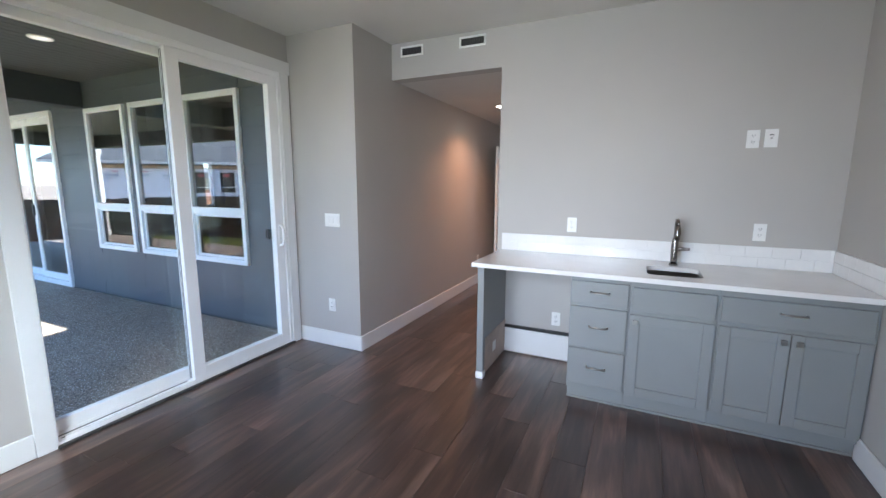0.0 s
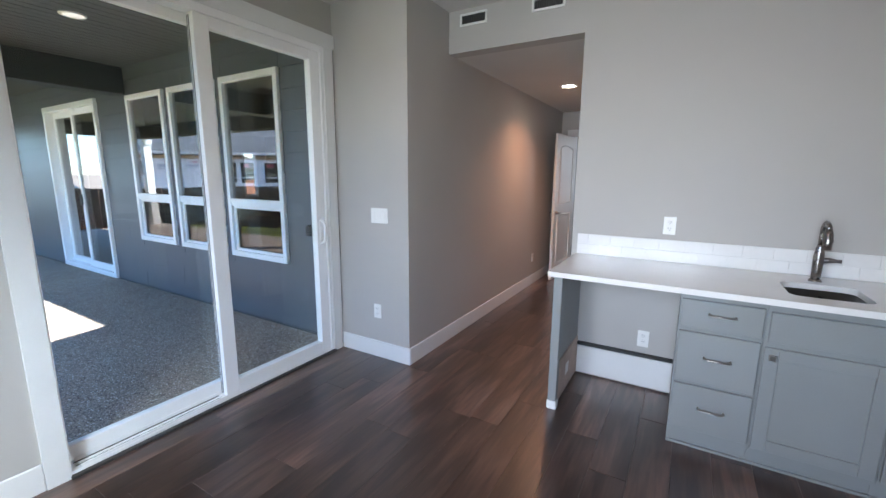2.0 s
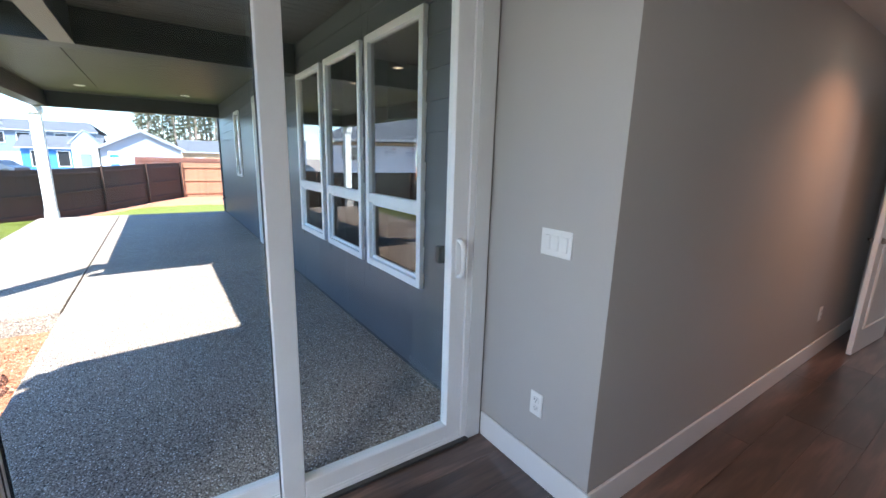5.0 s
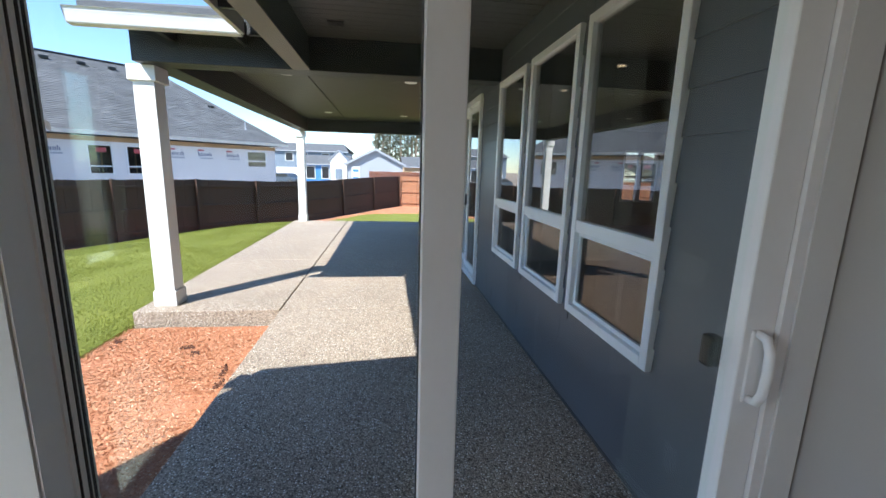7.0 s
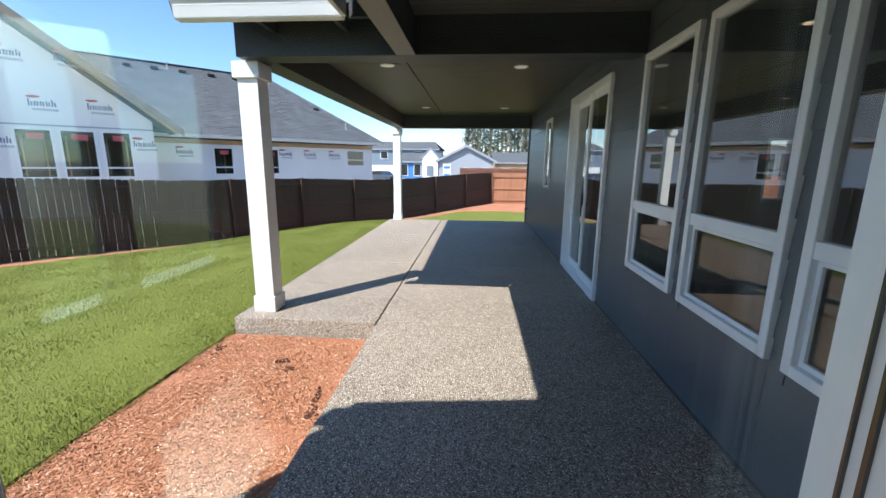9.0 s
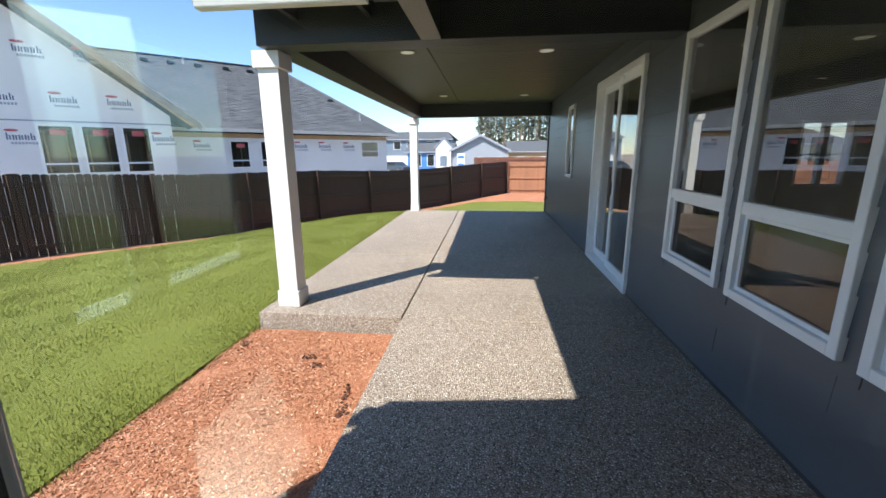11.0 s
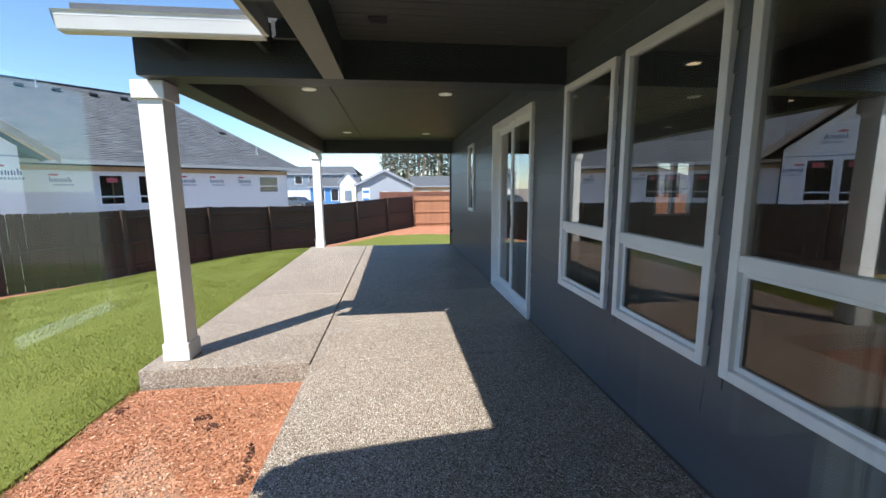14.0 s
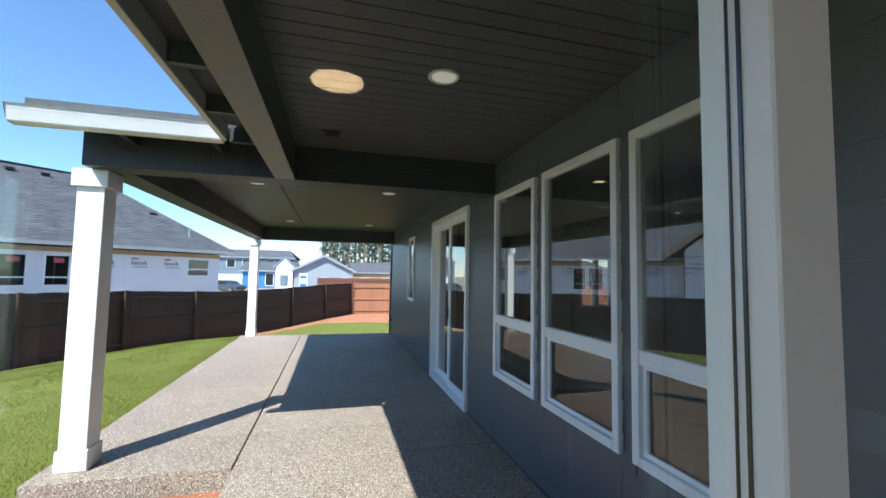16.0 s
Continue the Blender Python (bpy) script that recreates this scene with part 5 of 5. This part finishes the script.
for u in (3.1, 5.6):
    wd = part("window", boxes((7.0, 7.06, u, u + 0.85, 1.1, 2.3)), TRIM, ph)
    part("pane", boxes((7.062, 7.08, u + 0.10, u + 0.75, 1.2, 2.2)), BLACK, wd)
bm = bmesh.new()
slope(bm, [(7.4, -0.4, 2.85), (7.45, -0.4, 2.85), (7.45, 3.45, 4.80), (7.4, 3.45, 4.80)], 0.28)
slope(bm, [(7.4, 7.3, 2.85), (7.45, 7.3, 2.85), (7.45, 3.45, 4.80), (7.4, 3.45, 4.80)], 0.28)
part("rake_board", bm, PALEGREY, ph)
far_house("small pale grey house", 3.6, 92, 14, 9, 2.7, 4.2, PALEGREY, 92, [(-4, 0.9, 1.4, 1.2), (1, 0.9, 1.4, 1.2)], 1.0)
far_house("half-framed house in bare sheathing", 6.6, 70, 10, 8, 2.9, 4.6, LUMBER, 92, [(-3, 0.9, 1.2, 1.2), (0.5, 0.9, 1.2, 1.2)], 0.0)

far_house("pale green house past the side fence", 36.0, 50, 14, 9, 3.2, 4.9, PALEGREEN, 126, [(-4, 0.9, 1.4, 1.4), (0, 0.9, 1.4, 1.4), (4, 0.9, 1.4, 1.4)], 0.0)

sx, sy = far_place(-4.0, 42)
sg = thing("site_sign", "white board sign with blue panels on two posts", "sign", "", "", (sx, sy, -0.9))
sg.rotation_euler = (0, 0, radians(88))
part("board", boxes((-0.38, 0.38, -0.03, 0.03, 0.5, 2.45)), TRIM, sg)
part("panel", boxes((-0.30, 0.30, -0.045, -0.031, 0.7, 1.45)), BLUE, sg, "blue printed panel")
part("panel", boxes((-0.30, 0.30, -0.045, -0.031, 1.95, 2.2)), BLUE, sg, "blue printed panel")
for u in (-0.34, 0.34):
    part("post", boxes((u - 0.04, u + 0.04, -0.03, 0.03, 0.0, 0.5)), TRIM, sg)

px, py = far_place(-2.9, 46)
bm = bmesh.new()
bmesh.ops.create_uvsphere(bm, u_segments=28, v_segments=12, radius=1.0)
for v in bm.verts:
    r = 1 + 0.18 * noise.noise(v.co * 2.3) + 0.08 * noise.noise(v.co * 6)
    v.co = Vector((v.co.x * 1.4 * r, v.co.y * 1.7 * r, max(-0.1, v.co.z) * 0.95 * r))
ob = tagged(part("sand_pile", bm, SAND, None, "heap of pale sandy soil on bare ground", True), "", "soil heap")
ob.location = (px, py, -0.85)


def parked_car(az, dist):
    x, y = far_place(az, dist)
    c = thing("car", "dark blue parked car beside the road", "car", "", "", (x, y, -0.95))
    c.rotation_euler = (0, 0, radians(60))
    bm = bmesh.new()
    prof = [(-2.2, 0.35), (2.2, 0.35), (2.25, 0.75), (1.3, 0.95), (0.7, 1.42), (-1.0, 1.45), (-1.8, 1.0), (-2.25, 0.85)]
    rows = [[bm.verts.new((u, s, z)) for u, z in prof] for s in (-0.85, 0.85)]
    for k in range(8):
        bm.faces.new((rows[0][k], rows[0][(k + 1) % 8], rows[1][(k + 1) % 8], rows[1][k]))
    bm.faces.new(rows[0])
    bm.faces.new(rows[1])
    part("body", bevelled(bm, 0.06, 2), CARPAINT, c)
    for s in (-0.86, 0.86):
        part("side_window", boxes((-1.2, 0.8, s - 0.01, s + 0.01, 1.0, 1.33)), BLACK, c)
        for u in (-1.4, 1.4):
            w = part("wheel", rod((u, s - 0.1, 0.33), (u, s + 0.1, 0.33), 0.33, n=18), BLACK, c)
            part("rim", rod((u, s - 0.11, 0.33), (u, s + 0.11, 0.33), 0.2, n=12), STEEL, w)


parked_car(-12.9, 58)
structure("road", boxes((-75, -44, -60, 60, -0.86, -0.80)), ASPHALT, "grey asphalt street past the fence")
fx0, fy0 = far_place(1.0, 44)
ff = thing("far_fence", "brown board fence across the street", "fence", "", "", (fx0, fy0, -0.66))
for k in range(70):
    piece("picket", (0.018, 0.137, 1.8), CEDAR_RED, ff, pose(0, -2.4 + k * 0.143, 0.9), 0.0)
for h in (0.3, 1.5):
    piece("rail", (0.04, 10.0, 0.09), CEDAR_RED, ff, pose(0.03, 2.55, h), 0.0)


# ---- conifers ----
def conifer(x, y, h, seed):
    rnd = random.Random(seed)
    t = thing("tree", "tall thin conifer with a bare trunk and sparse crown", "tree", "far woods", "", (x, y, -1.0))
    pts = [(0.25 * math.sin(k * 0.9 + seed), 0.25 * math.cos(k * 0.7 + seed), h * k / 6) for k in range(7)]
    part("trunk", tube(pts, [0.26 * (1 - k / 6.6) for k in range(7)], 7), BARKTREE, t)
    V, F = [], []
    lo = h * rnd.uniform(0.12, 0.42)
    for k in range(int(h * 4.5)):
        z = lo + (h - lo) * (k + rnd.random()) / (h * 4.5)
        reach = (0.35 + 2.0 * (1 - (z - lo) / (h - lo)) ** 0.8) * rnd.uniform(0.5, 1.1)
        a = rnd.uniform(0, 2 * math.pi)
        d = Vector((math.cos(a), math.sin(a), rnd.uniform(-0.35, 0.15)))
        side = Vector((-d.y, d.x, 0)).normalized()
        for j in range(7):
            c = Vector((0, 0, z)) + d * reach * (0.2 + 0.8 * (j + rnd.random() * 0.6) / 7)
            s = rnd.uniform(0.16, 0.42)
            i = len(V)
            up = Vector((rnd.uniform(-0.4, 0.4), rnd.uniform(-0.4, 0.4), rnd.uniform(-1, 0.4)))
            V += [c - side * s, c + side * s * rnd.uniform(0.5, 1), c + up * s * 1.5, c + d * s * 1.3]
            F += [(i, i + 1, i + 2), (i, i + 3, i + 1)]
    joined_mesh("crown", V, F, LEAF, t)


rt = random.Random(11)
for k in range(64):
    az = -1.6 + 16.4 * (k + rt.random()) / 64
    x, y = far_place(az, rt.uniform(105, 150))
    conifer(x, y, rt.uniform(15, 24), k)

# ---- bark chips and grass ----
rb = random.Random(3)
V, F = [], []
for k in range(75000):
    x, y = rb.uniform(-5.58, -2.45), rb.uniform(-1.3, 0.22)
    if lawn_at(x, y) and rb.random() < 0.9:
        continue
    z = ground_z(x, y) + 0.003 + 0.006 * rb.random() + 0.014 * noise.noise((x * 3, y * 3, 0))
    a, tilt = rb.uniform(0, 6.28), rb.uniform(-0.3, 0.3)
    l, w = rb.uniform(0.004, 0.013), rb.uniform(0.0015, 0.0038)
    dx, dy = math.cos(a), math.sin(a)
    i = len(V)
    V += [(x - dx * l - dy * w, y - dy * l + dx * w, z - tilt * l), (x + dx * l - dy * w, y + dy * l + dx * w, z + tilt * l), (x + dx * l + dy * w, y + dy * l - dx * w, z + tilt * l + 0.002), (x - dx * l + dy * w, y - dy * l - dx * w, z - tilt * l + 0.002), (x, y, z - 0.008)]
    F += [(i, i + 1, i + 2, i + 3), (i, i + 4, i + 1), (i + 2, i + 4, i + 3)]
ob = joined_mesh("bark_chips", V, F, CHIPS, None, "stuff")
tagged(ob, "loose orange bark chips in the planting bed", "bark")

# dark lumps stand in for the shaded pits in the bark
rk = random.Random(8)
for px, py, turn, size in ((-4.58, 0.05, 0.25, 0.17), (-4.40, 0.09, 0.1, 0.06), (-4.98, -0.33, 0.6, 0.07), (-5.08, -0.42, 1.1, 0.05), (-5.22, -1.08, 0.3, 0.11)):
    bm = bmesh.new()
    for k in range(26):
        s = rk.uniform(-1, 1) * size * 0.8
        r = rk.uniform(0.004, 0.013)
        m = pose(s * math.cos(turn) + rk.gauss(0, 0.018), s * math.sin(turn) + rk.gauss(0, 0.020), rk.uniform(-0.006, 0.003), rk.uniform(0, 90), rk.uniform(0, 90), 0)
        got = bmesh.ops.create_icosphere(bm, subdivisions=1, radius=r, matrix=m)
        for v in got["verts"]:
            v.co += Vector((noise.noise(v.co * 60), noise.noise(v.co * 60 + Vector((9, 0, 0))), 0.4 * noise.noise(v.co * 60 + Vector((0, 9, 0))))) * 0.012
    clod = thing("soil_clod", "dark lump standing in for a shaded pit in the bark", "soil", "dug up clods", "", (px, py, ground_z(px, py) + 0.012))
    part("lump", bm, PIT_SHADE, clod)

rg_ = np.random.RandomState(4)
V, F = [], []
for k in range(300000):
    d = rg_.rand() ** 1.6
    x, y = -1.5 - 14.5 * rg_.rand(), -1.15 - 8.5 * d
    if not lawn_at(x, y - 0.09 * rg_.rand()):
        continue
    z = ground_z(x, y) + 0.015
    h = 0.016 + 0.018 * rg_.rand() + 0.004 * math.sin(x * 2.1) * math.cos(y * 1.7)
    a = rg_.rand() * 6.283
    w = 0.0018 + 0.0014 * rg_.rand() + 0.0035 * d
    lx, ly = (rg_.rand() - 0.5) * 0.034, (rg_.rand() - 0.5) * 0.034
    i = len(V)
    V += [(x - math.cos(a) * w, y - math.sin(a) * w, z), (x + math.cos(a) * w, y + math.sin(a) * w, z), (x + lx, y + ly, z + h)]
    F.append((i, i + 1, i + 2))
ob = joined_mesh("grass", V, F, GRASS, None, "stuff")
tagged(ob, "short green grass blades of the lawn", "grass")

# ---- pieces: siding boards, tiles, floor planks ----
structure("trim", boxes((-13.0, -2.48, 2.466, 2.491, SLAB_Z, 0.046)), SLOT, "dark strip along the foot of the siding")
siding = structure("siding", boxes((-13.06, -13.0, 2.44, 2.50, -0.1, 2.75), (-2.475, -2.43, 2.44, 2.492, 0.03, 2.70)), SIDING, "charcoal lap siding with corner boards")
BLOCKS = [(a, b, 0.65, 2.365) for a, b in WINS] + [(W0[0], W0[1], W0[2], W0[3]), (SL[0], SL[1], 0.0, SL[3])]
EXP = 0.178
rs = random.Random(9)
k, z = 0, 0.05
while z < 2.69:
    top = min(z + EXP, 2.70)
    cuts = {-13.0, -2.476}
    for a, b, lo, hi in BLOCKS:
        if hi > z and lo < top:
            cuts |= {a, b}
    joints = [j for j in (-13.0 + 0.9 * (k % 4) + 3.66 * i for i in range(1, 4)) if j < -2.7]
    for j in joints:
        if all(not (a - 0.2 < j < b + 0.2) for a, b, lo, hi in BLOCKS if hi > z and lo < top):
            cuts.add(j)
    cuts = sorted(cuts)
    for a, b in zip(cuts, cuts[1:]):
        lo, hi = z, top
        for c, d, e, f in BLOCKS:
            if c < (a + b) / 2 < d:
                if e <= lo and f >= hi:
                    lo = hi
                elif e > lo:
                    hi = min(hi, e)
                else:
                    lo = max(lo, f)
        if hi - lo > 0.012 and b - a > 0.02:
            piece("siding_board", (b - a - 0.004, 0.010, hi - lo + 0.006), SIDING, siding, pose((a + b) / 2, 2.4765 + 0.0015 * rs.random(), (lo + hi) / 2, -3.2, 0, 0), 0.0)
    z, k = z + EXP, k + 1

splash = structure("backsplash", boxes((HALL_X1 + 0.04, XE - 0.012, YN - 0.007, YN - 0.0005, 0.915, 1.060), (XE - 0.007, XE - 0.0005, 2.345, YN - 0.012, 0.915, 1.060)), GROUT, "low white tiled backsplash")
for row in range(2):
    zc = 0.915 + 0.0365 + row * 0.0725
    x = HALL_X1 + 0.04 - (0.075 if row else 0)
    while x < XE - 0.02:
        a, b = max(x, HALL_X1 + 0.04), min(x + 0.15, XE - 0.012)
        if b - a > 0.02:
            piece("tile", (round(b - a, 3) - 0.0012, 0.006, 0.0712), TILE, splash, pose((a + b) / 2, YN - 0.0095, zc), 0.001)
        x += 0.15
    y = 2.345 + (0.075 if row else 0) - 0.15
    while y < YN - 0.02:
        a, b = max(y, 2.345), min(y + 0.15, YN - 0.014)
        if b - a > 0.02:
            piece("tile", (0.006, round(b - a, 3) - 0.0012, 0.0712), TILE, splash, pose(XE - 0.0095, (a + b) / 2, zc), 0.001)
        y += 0.15

rp = random.Random(21)
PW, PL = 0.18, 1.22
for i in range(int(round((XE - XW + 0.01) / PW)) + 1):
    xa = XW - 0.005 + i * PW
    xb = min(xa + PW, XE)
    if xb - xa < 0.02:
        continue
    xc = (xa + xb) / 2
    y_end = 11.2 if HALL_X0 < xc < HALL_X1 else (2.455 if xc < HALL_X0 else YN)
    y = YS - PL * rp.random()
    while y < y_end:
        a, b = max(y, YS), min(y + PL, y_end)
        if b - a > 0.03:
            piece("plank", (xb - xa - 0.0008, round(b - a, 2) - 0.0008, 0.011), FLOORMAT, floor, pose(xc, (a + b) / 2, -0.0055), 0.0008)
        y += PL
